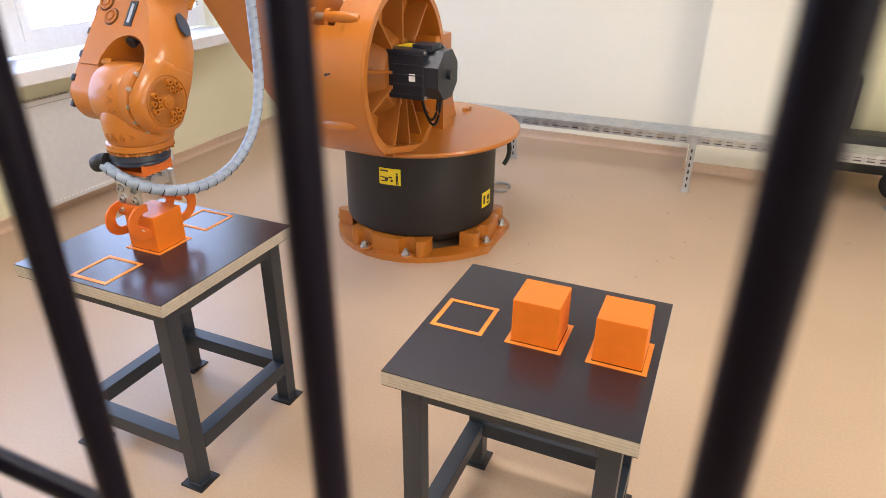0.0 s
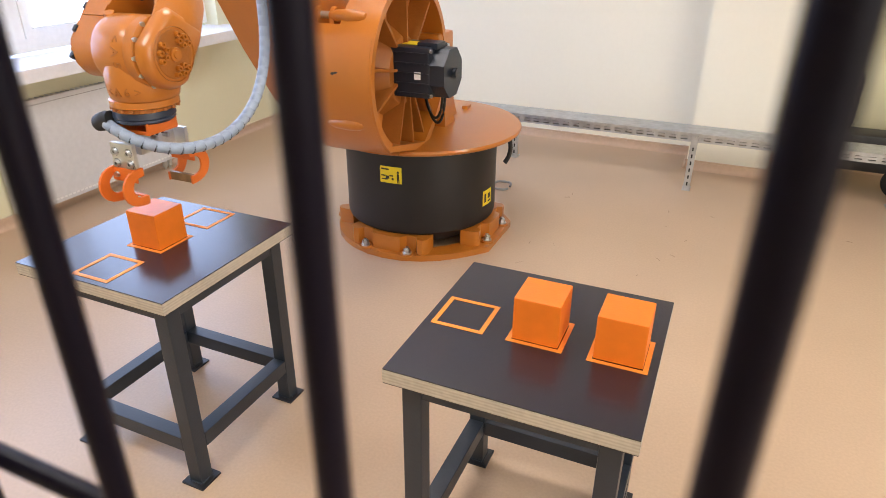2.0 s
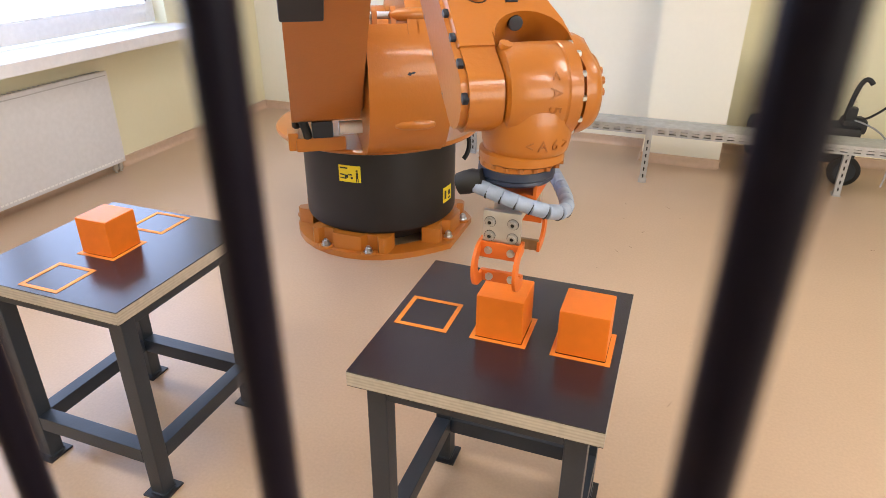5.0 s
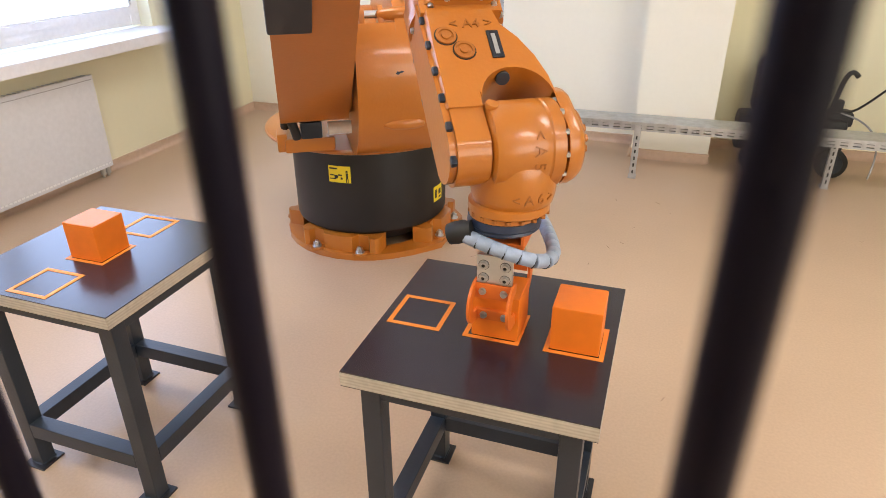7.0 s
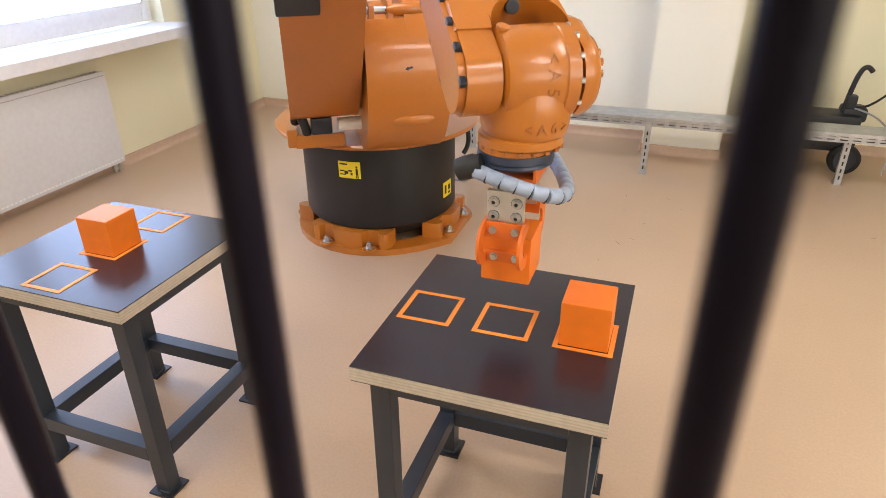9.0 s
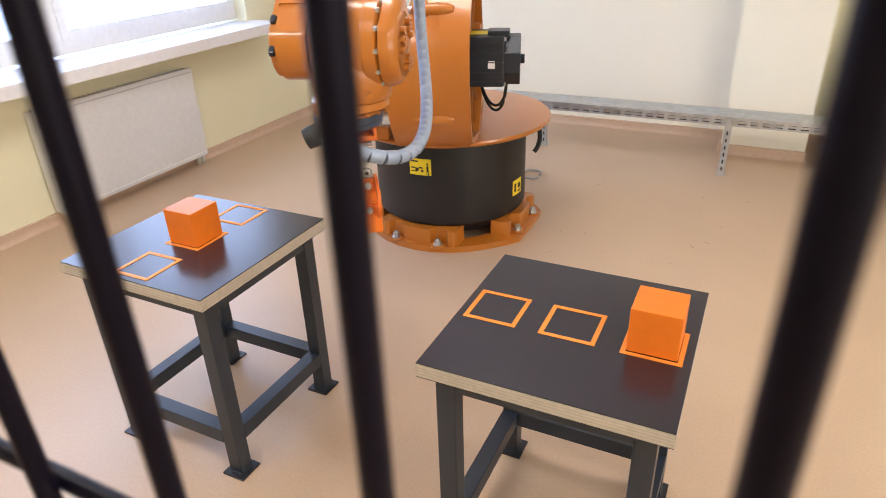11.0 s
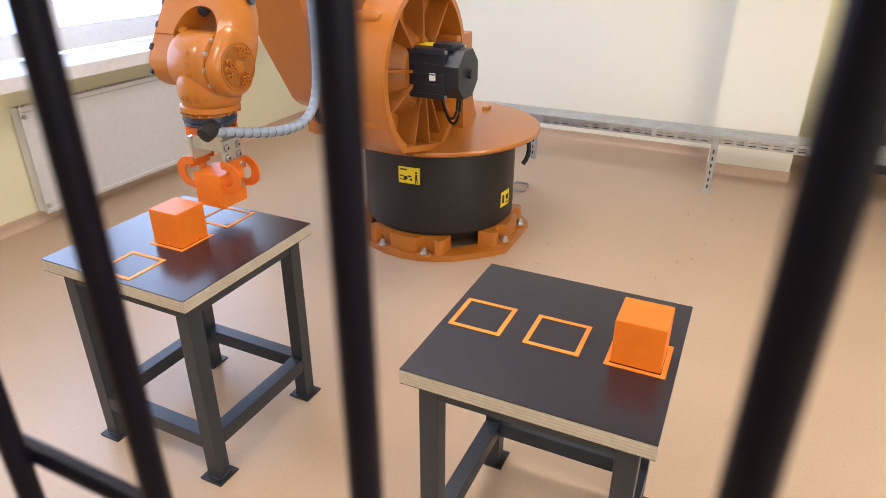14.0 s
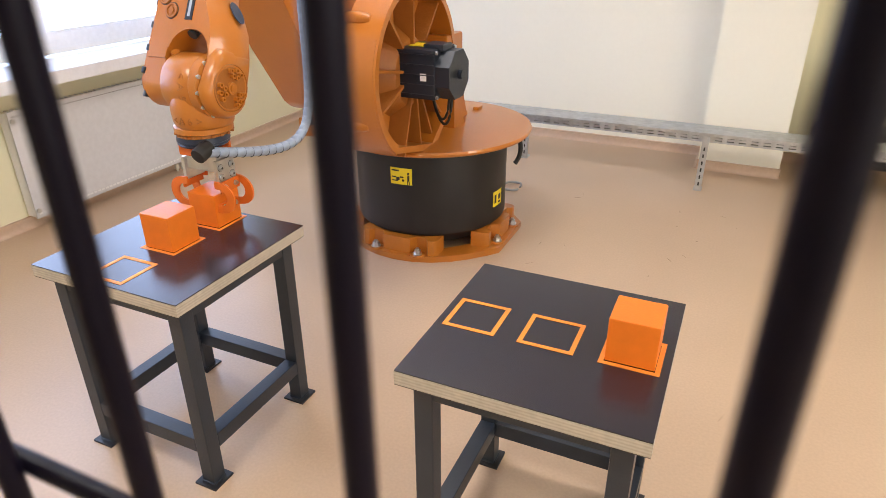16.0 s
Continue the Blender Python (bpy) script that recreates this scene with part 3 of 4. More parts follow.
# chipped paint on the housing front
bm = B()
prism(bm, [(-0.018, -0.004), (-0.010, 0.006), (0.000, 0.004), (0.008, 0.008), (0.019, 0.005), (0.012, -0.001), (0.002, -0.002), (-0.006, -0.009)], -0.001, 0.0012)
part("paint_chip", bm, INK, car, "small dark paint chip", at=Matrix.Translation((A2F, 0.0, A2Z)) @ Matrix.Rotation(radians(-7), 4, "Y") @ Matrix.Translation((HR + 0.002, 0.02, 0)) @ Matrix(((0, 0, 1, 0), (1, 0, 0, 0), (0, 1, 0, 0), (0, 0, 0, 1))))
# rear bracket: upright fin, top block and curved web down to the turntable
fin = [(0.10, 0.655), (-0.22, 0.655), (-0.19, 0.70), (-0.155, 0.78), (-0.145, 0.92), (-0.16, 0.945), (-0.14, 0.965), (0.02, 0.975), (0.10, 0.95)]
part("rear_fin", prism(B(), fin, 0.105, 0.135, TO_L), ORANGE, car, bevel=0.008)
web = [(0.10, 0.655), (-0.05, 0.655), (-0.02, 0.70), (0.02, 0.80), (0.03, 0.95), (0.10, 0.98)]
part("rear_web", prism(B(), web, 0.05, 0.19, TO_L), ORANGE, car, bevel=0.012)
part("top_block", box(B(), (0.10, 0.135, 1.075), (0.20, 0.12, 0.19)), ORANGE, car, bevel=0.014)
part("plate_stop", box(B(), (-0.36, 0.14, 0.670), (0.07, 0.035, 0.022)), ORANGE, car, "small cast stop on the turntable", bevel=0.006)
# clevis with a pin on top of the housing front
for y in (-0.125, -0.045):
    part("clevis", prism(B(), arc(0.80, 1.315, 0.036, 0, 180, 12) + [(0.76, 1.20), (0.84, 1.20)], y, y + 0.022, TO_L), ORANGE, car, bevel=0.004)
part("clevis_pin", rod(B(), (0.80, -0.135, 1.315), (0.80, -0.012, 1.315), 0.016), BOLT, car, "steel clevis pin")
part("clevis_plug", box(B(), (0.835, -0.08, 1.225), (0.04, 0.055, 0.05)), RUBBER, car, bevel=0.008)
mo = part("drive_motor", box(B(), (A2F, 0.20, A2Z + 0.015), (0.228, 0.27, 0.228)), MOTOR, car, "black ribbed servo motor", bevel=0.014)
part("motor_end", prism(B(), arc(A2F, A2Z + 0.01, 0.118, 22.5, 337.5, 8), 0.33, 0.405, TO_L), MOTOR, mo, bevel=0.008)
for k in range(5):
    part("cooling_rib", box(B(), (A2F + 0.1145, 0.235, A2Z - 0.075 + 0.045 * k), (0.006, 0.19, 0.005)), MOTOR, mo, bevel=0.0015)
for x, z in ((-0.1, -0.085), (0.1, -0.085), (-0.1, 0.115), (0.1, 0.115)):
    part("flange_bolt", rod(B(), (A2F + x, 0.333, A2Z + z), (A2F + x, 0.342, A2Z + z), 0.009, seg=6), BOLT, mo)
part("motor_knob", rod(B(), (A2F, 0.40, A2Z + 0.01), (A2F, 0.425, A2Z + 0.01), 0.022), MOTOR, mo)
part("connector_box", box(B(), (A2F + 0.02, 0.305, A2Z + 0.132), (0.10, 0.10, 0.03)), MOTOR, mo, bevel=0.006)
part("motor_label", box(B(), (A2F - 0.0, 0.215, A2Z + 0.1305), (0.09, 0.10, 0.002)), YELLOW, mo, "yellow motor label")
part("type_label", box(B(), (A2F + 0.1135, 0.275, A2Z + 0.005), (0.002, 0.032, 0.034)), WHITE, mo, "small white label")
for i, (s, d) in enumerate(((0.0, 0.16), (0.03, 0.13))):
    pts = bez((A2F - 0.06 + s, 0.34, A2Z - 0.09), (A2F - 0.06 + s, 0.34, A2Z - 0.09 - d * 1.4), (A2F - 0.12 + s, 0.24, A2Z - 0.10 - d * 1.4), (A2F - 0.12, 0.20, A2Z - 0.09), 18)
    part("motor_cable", tube(B(), pts, 0.007), RUBBER, mo)
# connector manifold on the right flank of the carousel
bm = B()
box(bm, (0.42, -0.36, 0.70), (0.30, 0.24, 0.07))
part("side_tray", bm, ORANGE, car, bevel=0.012)
part("tray_end", box(B(), (0.50, -0.49, 0.715), (0.12, 0.05, 0.09)), ORANGE, car, bevel=0.01)
part("buffer", rod(B(), (0.56, -0.27, 0.775), (0.56, -0.13, 0.775), 0.032), WHITE, car, "light grey buffer tube", bevel=0.004)
part("plug_block", box(B(), (0.56, -0.35, 0.78), (0.09, 0.10, 0.08)), MOTOR, car, "black plug block", bevel=0.01)
part("cable_loop", tube(B(), bez((0.56, -0.42, 0.74), (0.60, -0.43, 0.82), (0.56, -0.47, 0.90), (0.50, -0.47, 0.78), 16), 0.022), RUBBER, car)
# cable at the back of the drum
part("drum_cable", tube(B(), bez((0.42, 0.26, 0.60), (0.47, 0.30, 0.50), (0.46, 0.29, 0.42), (0.43, 0.26, 0.38), 14), 0.014), RUBBER, robot)

# link arm: along +x from the second axis
link = part("link_arm", prism(B(), arc(0, 0, 0.235, 100, 260, 22) + [(0.3, -0.23), (0.8, -0.19), (1.30, -0.17)] + arc(1.30, 0, 0.17, -80, 80, 12) + [(0.8, 0.19), (0.3, 0.23)], -0.49, -0.175, TO_L), ORANGE, robot, "long orange link arm", bevel=0.03)
# Solid black box and plate paint the shade inside the arm's opening.
part("recess", box(B(), (0.84, -0.42, -0.13), (0.34, 0.16, 0.16)), MOTOR, link, "dark box standing in for the shaded opening in the link arm", bevel=0.01)
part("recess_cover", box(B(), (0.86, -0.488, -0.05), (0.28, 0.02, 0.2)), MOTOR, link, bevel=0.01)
part("pivot_cap", rod(B(), (0, -0.18, 0), (0, -0.15, 0), 0.20, seg=40), ORANGE, link, bevel=0.006)

# forearm: along +x from the third axis towards the wrist
fore = part("forearm", lathe(B(), [(0.17, -0.30), (0.19, -0.1), (0.17, 0.05), (0.115, 0.14), (0.112, 0.45), (0.110, 0.66)], 48, Matrix.Translation((0, -0.045, 0)) @ Matrix.Rotation(radians(90), 4, "Y")), ORANGE, robot, "tapered orange forearm")
part("flange_ring", lathe(B(), [(0.10, 0.650), (0.118, 0.653), (0.118, 0.676), (0.10, 0.679)], 48, Matrix.Translation((0, -0.045, 0)) @ Matrix.Rotation(radians(90), 4, "Y")), ORANGE, fore, bevel=0.003)
for k in range(16):
    a = 2 * math.pi * k / 16
    part("ring_bolt", rod(B(), (0.676, -0.045 + 0.109 * math.cos(a), 0.109 * math.sin(a)), (0.687, -0.045 + 0.109 * math.cos(a), 0.109 * math.sin(a)), 0.0075, seg=6), BOLT, fore)
# hand housing: shell that splits into a fork, with an arched gap for the wrist
gap = [(0.97, -0.062), (0.93, -0.060)] + arc(0.955, 0.026, 0.084, 262, 98, 14) + [(0.93, 0.110), (0.97, 0.110)]
left_side = [(0.69, -0.135), (0.80, -0.138), (0.97, -0.138)]
wide = [(0.97, 0.152), (0.90, 0.146), (0.84, 0.128), (0.785, 0.096), (0.745, 0.064), (0.69, 0.048)]
slim = [(0.97, 0.128), (0.90, 0.120), (0.84, 0.102), (0.785, 0.074), (0.745, 0.042), (0.69, 0.030)]
out_l = [(0.69, -0.150), (0.80, -0.152), (0.97, -0.152)]
bm = loft(B(), [(-0.084, left_side + gap + slim), (-0.060, out_l + gap + wide), (0.005, out_l + gap + wide), (0.055, out_l + gap + slim), (0.080, left_side + gap + [(x, y - 0.012) for x, y in slim])])
shell = part("hand_housing", bm, ORANGE, fore, bevel=0.008, smooth=50)
part("hand_neck", prism(B(), [(0.56, -0.148), (0.70, -0.148), (0.70, 0.048), (0.56, 0.058)], -0.080, 0.076), ORANGE, fore, bevel=0.03)
end = arc(1.026, 0, 0.082, -72, 72, 18)
part("fork", prism(B(), [(0.86, -0.070), (0.93, -0.074)] + end + [(0.93, 0.074), (0.86, 0.070)], -0.137, -0.062, TO_L), ORANGE, fore, bevel=0.016)
prof = [(0.90, -0.070), (0.94, -0.080)] + arc(1.026, 0, 0.097, -72, 72, 18) + [(0.95, 0.078), (0.92, 0.060)]
small = [(0.965 + (x - 0.965) * 0.84 + 0.012, z * 0.80) for x, z in prof]
part("fork", loft(B(), [(0.110, prof), (0.130, prof), (0.144, [(1.0 + (x - 1.0) * 0.95, z * 0.93) for x, z in prof]), (0.152, small)], TO_L), ORANGE, fore, bevel=0, smooth=50)
part("hinge_pin", rod(B(), (0.862, 0.010, 0.045), (0.886, 0.010, 0.058), 0.017), STEEL, fore, "dark grey plug", bevel=0.004)
part("oval_badge", lathe(B(), [(0.001, 0), (0.027, 0), (0.027, 0.004), (0.001, 0.004)], 28, Matrix.Translation((0.78, 0.098, -0.02)) @ Matrix.Rotation(radians(36), 4, "Z") @ Matrix.Rotation(radians(-90), 4, "X") @ Matrix.Diagonal((1.5, 1, 1, 1))), BLUE, fore, "dark blue oval plate")
part("nameplate", box(B(), (0.805, 0.005, 0.0815), (0.078, 0.028, 0.003)), MOTOR, fore, "black name plate")
part("nameplate_print", box(B(), (0.805, 0.005, 0.0832), (0.058, 0.010, 0.0015)), ZINC, fore)
# side cover on the right fork with clamp screws, dark boxes for their shaded pockets
cv = part("belt_cover", prism(B(), arc(1.026, 0, 0.074, -75, 75, 14) + [(0.95, 0.072), (0.66, 0.062), (0.66, -0.062), (0.95, -0.072)], -0.153, -0.135, TO_L), ORANGE, fore, bevel=0.008)
for x, z in ((0.715, 0.064), (0.79, 0.068), (0.865, 0.071), (0.94, 0.073), (1.015, 0.075), (1.085, 0.050), (0.72, -0.064), (0.84, -0.070), (0.96, -0.073)):
    part("clamp", box(B(), (x, -0.146, z * 0.97), (0.022, 0.014, 0.016)), MOTOR, cv, bevel=0.004)
for x, y in ((0.775, -0.105), (0.818, -0.070)):
    # Flat black disc, a little wider than the screw, shows as a dark ring.
    part("screw_recess", rod(B(), (x, y, 0.0775), (x, y, 0.0805), 0.0275), INK, fore)
    part("cover_screw", lathe(B(), [(0.024, 0), (0.024, 0.005), (0.018, 0.005), (0.017, 0.002), (0.011, 0.002), (0.010, 0.006), (0.001, 0.006)], 20, Matrix.Translation((x, y, 0.0795))), ORANGE_IN, fore)
# disc of the wrist drive on the left fork
dm = Matrix.Translation((1.026, 0.151, 0)) @ Matrix.Rotation(radians(-90), 4, "X")
disc = part("wrist_disc", lathe(B(), [(0.001, 0.003), (0.064, 0.003), (0.067, 0.0), (0.072, 0.0), (0.074, 0.004), (0.076, -0.008)], 40, dm), ORANGE_IN, fore)
part("disc_hub", lathe(B(), [(0.001, 0.014), (0.011, 0.014), (0.012, 0.010), (0.019, 0.010), (0.021, 0.002)], 24, dm), ORANGE, disc)
for g in (60, 180, 300):
    for r, da in ((0.055, -24), (0.057, 0), (0.055, 24), (0.038, -15), (0.038, 15)):
        a = radians(g + da)
        m = dm @ Matrix.Translation((r * math.cos(a), r * math.sin(a), 0.003))
        part("disc_screw", lathe(B(), [(0.0085, 0), (0.0085, 0.012), (0.0045, 0.012), (0.004, 0.003), (0.0005, 0.003)], 12, m), ORANGE, disc)

# wrist: upright body below the fifth axis
WC = 0.022
AX = Matrix.Translation((0, WC, 0)) @ Matrix.Rotation(radians(-90), 4, "X")
bm = lathe(B(), [(0.080, -0.080), (0.094, -0.074), (0.100, -0.056), (0.101, 0.0), (0.101, 0.042), (0.0985, 0.045), (0.0985, 0.049), (0.101, 0.052), (0.100, 0.080), (0.09, 0.084)], 56, AX)
wr = part("wrist", bm, ORANGE, robot, "rounded orange wrist housing")
part("wrist_neck", lathe(B(), [(0.085, 0.0), (0.100, -0.03), (0.1005, -0.085), (0.098, -0.108), (0.094, -0.124), (0.092, -0.126)], 56, Matrix.Translation((0, 0.018, 0))), ORANGE, wr)
part("neck_collar", lathe(B(), [(0.086, -0.124), (0.092, -0.126), (0.096, -0.129), (0.096, -0.146), (0.090, -0.150)], 48, Matrix.Translation((0, 0.010, 0))), ORANGE, wr)
for k in range(18):
    a = 2 * math.pi * k / 18
    part("collar_bolt", rod(B(), (0.090 * math.cos(a), 0.010 + 0.090 * math.sin(a), -0.149), (0.090 * math.cos(a), 0.010 + 0.090 * math.sin(a), -0.157), 0.007, seg=6), ORANGE_IN, wr)
part("tool_neck", lathe(B(), [(0.084, -0.140), (0.084, -0.178), (0.080, -0.182)], 40), ORANGE, wr)
for k in range(12):
    a = 2 * math.pi * k / 12
    part("drive_bolt", rod(B(), (0.095 * math.cos(a), WC + 0.078, 0.095 * math.sin(a)), (0.095 * math.cos(a), WC + 0.087, 0.095 * math.sin(a)), 0.007, seg=6), BOLT, wr)
part("lift_lug", rod(B(), (0.012, -0.045, 0.092), (0.016, -0.043, 0.1035), 0.015), ORANGE, wr, bevel=0.003)


def letters(text, parent, m, size, depth=0.002):
    """Raised cast lettering."""
    cu = bpy.data.curves.new("lettering", "FONT")
    cu.body, cu.size, cu.extrude, cu.align_x, cu.align_y = text, size, depth, "CENTER", "CENTER"
    cu.materials.append(ORANGE_IN)
    ob = new("lettering", cu)
    ob.parent = parent
    ob.matrix_basis = m
    return ob


def facing(x, y, z, az):
    """Upright lettering on the front of the wrist, turned az degrees about the upright axis."""
    return Matrix.Translation((x, y, z)) @ Matrix.Rotation(radians(90 + az), 4, "Z") @ Matrix.Rotation(radians(90), 4, "X")


for k, ch in enumerate("<A6>"):
    az = (k - 1.5) * 17 + 10
    q = Matrix.Translation((0, 0.018, -0.098)) @ Matrix.Rotation(radians(az), 4, "Z") @ facing(0.0995, 0, 0, 0)
    letters(ch, wr, q, 0.034)
for k, ch in enumerate("<A5>"):
    tilt = (k - 1.5) * 20 + 2
    q = Matrix.Translation((0, WC + 0.018, 0)) @ Matrix.Rotation(radians(tilt), 4, "Y") @ facing(0.1005, 0, 0, 0) @ Matrix.Rotation(radians(-90), 4, "Z")
    letters(ch, wr, q, 0.038)
letters("< A4 >", fore, Matrix.Translation((0.742, -0.040, 0.0805)) @ Matrix.Rotation(radians(90), 4, "Z"), 0.036)

# gripper
grip = thing("robot_gripper", "two-jaw gripper with orange claw fingers under the robot wrist", "gripper", (0, 0, 1))
part("flange_disc", lathe(B(), [(0.075, 0.026), (0.086, 0.023), (0.088, 0.006), (0.084, 0.002), (0.086, -0.004), (0.080, -0.010), (0.05, -0.012)], 48), BLUE, grip, "dark blue mounting flange")
bm = B()
box(bm, (0, 0, -0.036), (0.125, 0.115, 0.012))
box(bm, (0.058, 0, -0.018), (0.008, 0.115, 0.036))
box(bm, (-0.058, 0, -0.018), (0.008, 0.115, 0.036))
box(bm, (0, 0, -0.008), (0.115, 0.11, 0.012))
part("adapter_bracket", bm, JAW, grip, "orange folded adapter bracket", bevel=0.002)
part("gripper_body", box(B(), (0, 0, -0.072), (0.062, 0.135, 0.058)), ALU, grip, "bare aluminium gripper body", bevel=0.004)
for x, y in ((0.035, -0.02), (0.035, 0.025)):
    part("air_fitting", rod(B(), (x - 0.006, y, -0.06), (x + 0.016, y, -0.06), 0.007), BOLT, grip)
JAWS = []
for s in (-1, 1):
    j = part("jaw_plate", box(B(), (0, s * 0.006, -0.098), (0.086, 0.014, 0.082)), ALU, grip, "bare aluminium jaw plate", bevel=0.002)
    for x in (-0.026, 0.026):
        for z in (-0.083, -0.117):
            bm = lathe(B(), [(0.012, 0), (0.012, 0.002), (0.009, 0.002), (0.009, 0.009), (0.005, 0.009), (0.004, 0.005), (0.0005, 0.005)], 14, Matrix.Translation((x, s * 0.013, z)) @ Matrix.Rotation(radians(-90 * s), 4, "X"))
            part("jaw_screw", bm, BOLT, j)
            # Dark discs paint the shade in the screw's socket hole and counterbore.
            part("socket", rod(B(), (x, s * 0.018, z), (x, s * 0.0195, z), 0.0055, seg=6), INK, j)
            part("counterbore", rod(B(), (x, s * 0.0125, z), (x, s * 0.0136, z), 0.0130), STEEL, j)
    # claw: two C plates, a back plate and a pad bar
    m = Matrix(((0, 0, 1, 0), (s, 0, 0, 0), (0, 1, 0, 0), (0, 0, 0, 1)))
    outer = [(-0.004, -0.128), (0.022, -0.128)] + arc(0.022, -0.183, 0.054, 80, -80, 12) + [(0.010, -0.240), (-0.008, -0.240), (-0.008, -0.214)]
    inn = [(0.012, -0.213)] + arc(0.012, -0.183, 0.030, -70, 70, 12) + [(-0.004, -0.152)]
    for x in (-0.050, 0.044):
        part("claw", prism(B(), outer + inn, x, x + 0.007, m), JAW, j, "orange C-shaped claw plate", bevel=0.0015)
    bm = B()
    box(bm, (0, s * 0.018, -0.150), (0.094, 0.006, 0.040))
    part("claw_back", bm, JAW, j, bevel=0.002)
    part("pad_bar", box(B(), (0, s * 0.000, -0.225), (0.094, 0.012, 0.028)), PAD if s > 0 else JAW, j, "worn metal gripping pad" if s > 0 else "", bevel=0.002)
    for x in (-0.026, 0.026):
        for z in (-0.150, -0.225):
            yy = 0.021 if z > -0.2 else 0.006
            part("claw_screw", lathe(B(), [(0.0095, 0), (0.0095, 0.002), (0.007, 0.002), (0.007, 0.008), (0.001, 0.008)], 12, Matrix.Translation((x, s * yy, z)) @ Matrix.Rotation(radians(-90 * s), 4, "X")), BOLT, j)
    JAWS.append((s, j))
part("hose_connector", lathe(B(), [(0.016, -0.028), (0.025, -0.026), (0.027, -0.01), (0.027, 0.015), (0.023, 0.022), (0.023, 0.034)], 24, Matrix.Translation((-0.088, -0.072, -0.010)) @ Matrix.Rotation(radians(70), 4, "Y")), RUBBER, grip, "black hose connector")
part("connector_arm", box(B(), (-0.070, -0.050, -0.012), (0.05, 0.035, 0.014)), MOTOR, grip, bevel=0.003)
bm = B()
for k in range(3):
    tube(bm, bez((-0.07, -0.05 + 0.012 * k, -0.02), (-0.04, -0.06 + 0.02 * k, -0.05), (-0.0, -0.05 + 0.02 * k, -0.03), (0.034, -0.02 + 0.022 * k, -0.055), 12), 0.004, 8)
part("air_lines", bm, BLUE, grip, "thin blue and grey air lines")

# dress hose: rigid pieces strung along a bent line
hose = thing("dress_hose", "grey spiral-wrapped dress hose looping from wrist to forearm", "hose")
SEG_N, SEG_L = 36, 0.034
SEGS = []
for k in range(SEG_N):
    bm = lathe(B(), [(0.0150, -SEG_L * 0.56), (0.0172, -SEG_L * 0.50), (0.0172, SEG_L * 0.42), (0.0150, SEG_L * 0.50)], 14)
    piece = part("hose_piece", bm, HOSE, hose)
    part("wrap_gap", lathe(B(), [(0.0150, SEG_L * 0.40), (0.0168, SEG_L * 0.42), (0.0168, SEG_L * 0.50), (0.0150, SEG_L * 0.52)], 14, Matrix.Rotation(radians(9), 4, "X")), RUBBER, piece, "dark gap between the turns of the wrap")
    SEGS.append(piece)


def hose_line(t):
    """Strings the hose from the tool's connector to its hanging run beside the forearm."""
    turn, lk, fo, wri, tool = arm(t)
    p0 = tool @ Vector((-0.070, -0.080, -0.014))
    d0 = Vector((0.96, -0.20, -0.20)).normalized()
    wr_at = Matrix.Translation((RX, RY_, 0)) @ wri
    hang = wr_at @ Vector((-0.45, 0.12, 0))
    p2 = Vector((hang.x, hang.y, p0.z - 0.10))
    p3 = Vector((hang.x, hang.y, p0.z + 0.26))
    k = min(1.0, max(0.0, (t - 11.3) / 1.2))
    k = k * k * (3 - 2 * k)
    p2.z -= 0.015 * k
    sag = max(0.0, 1.0 - abs(state(t)[0] + 1.0) / 9.0) * (1 - k)
    p2.z -= 0.075 * sag
    p1 = (p0 + d0 * (0.36 + 0.004 * max(0.0, state(t)[0]))).lerp(p0.lerp(p2, 0.95), 0.8 * k)
    p1.z -= 0.05 * sag
    pts = bez(p0, p1, p2, p3, 48) + [p3 + Vector((0, 0, 0.03 * k)) for k in range(1, 40)]
    out, acc, i, need = [], 0.0, 0, SEG_L / 2
    for a, b in zip(pts, pts[1:]):
        d = (b - a).length
        while need <= acc + d and len(out) < SEG_N:
            out.append((a.lerp(b, (need - acc) / d), (b - a).normalized()))
            need += SEG_L
        acc += d
    while len(out) < SEG_N:
        out.append((out[-1][0] + out[-1][1] * SEG_L, out[-1][1]))
    return out


# ---- cable tray along the back wall ----
TY = 4.64
tray = thing("cable_tray", "galvanised perforated steel cable tray on low legs along the wall", "cable tray", (0, TY, 0))
X0, X1, TZ0, TZ1 = -1.9, 3.6, 0.342, 0.402
bm = B()
zs = [TZ0, TZ0 + 0.014, TZ0 + 0.021, TZ0 + 0.036, TZ0 + 0.043, TZ1]
pitch = 0.075
n = int((X1 - X0) / pitch)
grid = {}


def gv(i, j):
    x = X0 + (i // 2) * pitch + (0.045 if i % 2 else 0.0)
    if (i, j) not in grid:
        grid[i, j] = bm.verts.new((x, 0, zs[j]))
    return grid[i, j]


for i in range(2 * n):
    for j in range(5):
        if i % 2 == 0 and j in (1, 3):
            continue
        bm.faces.new((gv(i, j), gv(i + 1, j), gv(i + 1, j + 1), gv(i, j + 1)))
side = part("tray_side", bm, ZINC, tray, smooth=0)
so = side.modifiers.new("thickness", "SOLIDIFY")
so.thickness = 0.003
bm = B()
box(bm, ((X0 + X1) / 2, 0.10, TZ0 + 0.004), (X1 - X0, 0.195, 0.003))
part("tray_bottom", bm, ZINC, tray, smooth=0)
part("tray_back", box(B(), ((X0 + X1) / 2, 0.20, (TZ0 + TZ1) / 2), (X1 - X0, 0.003, TZ1 - TZ0)), ZINC, tray, smooth=0)
part("tray_lid", box(B(), ((X0 + X1) / 2, 0.095, TZ1 + 0.004), (X1 - X0, 0.225, 0.004)), ZINC, tray, "smooth galvanised lid", bevel=0.001)
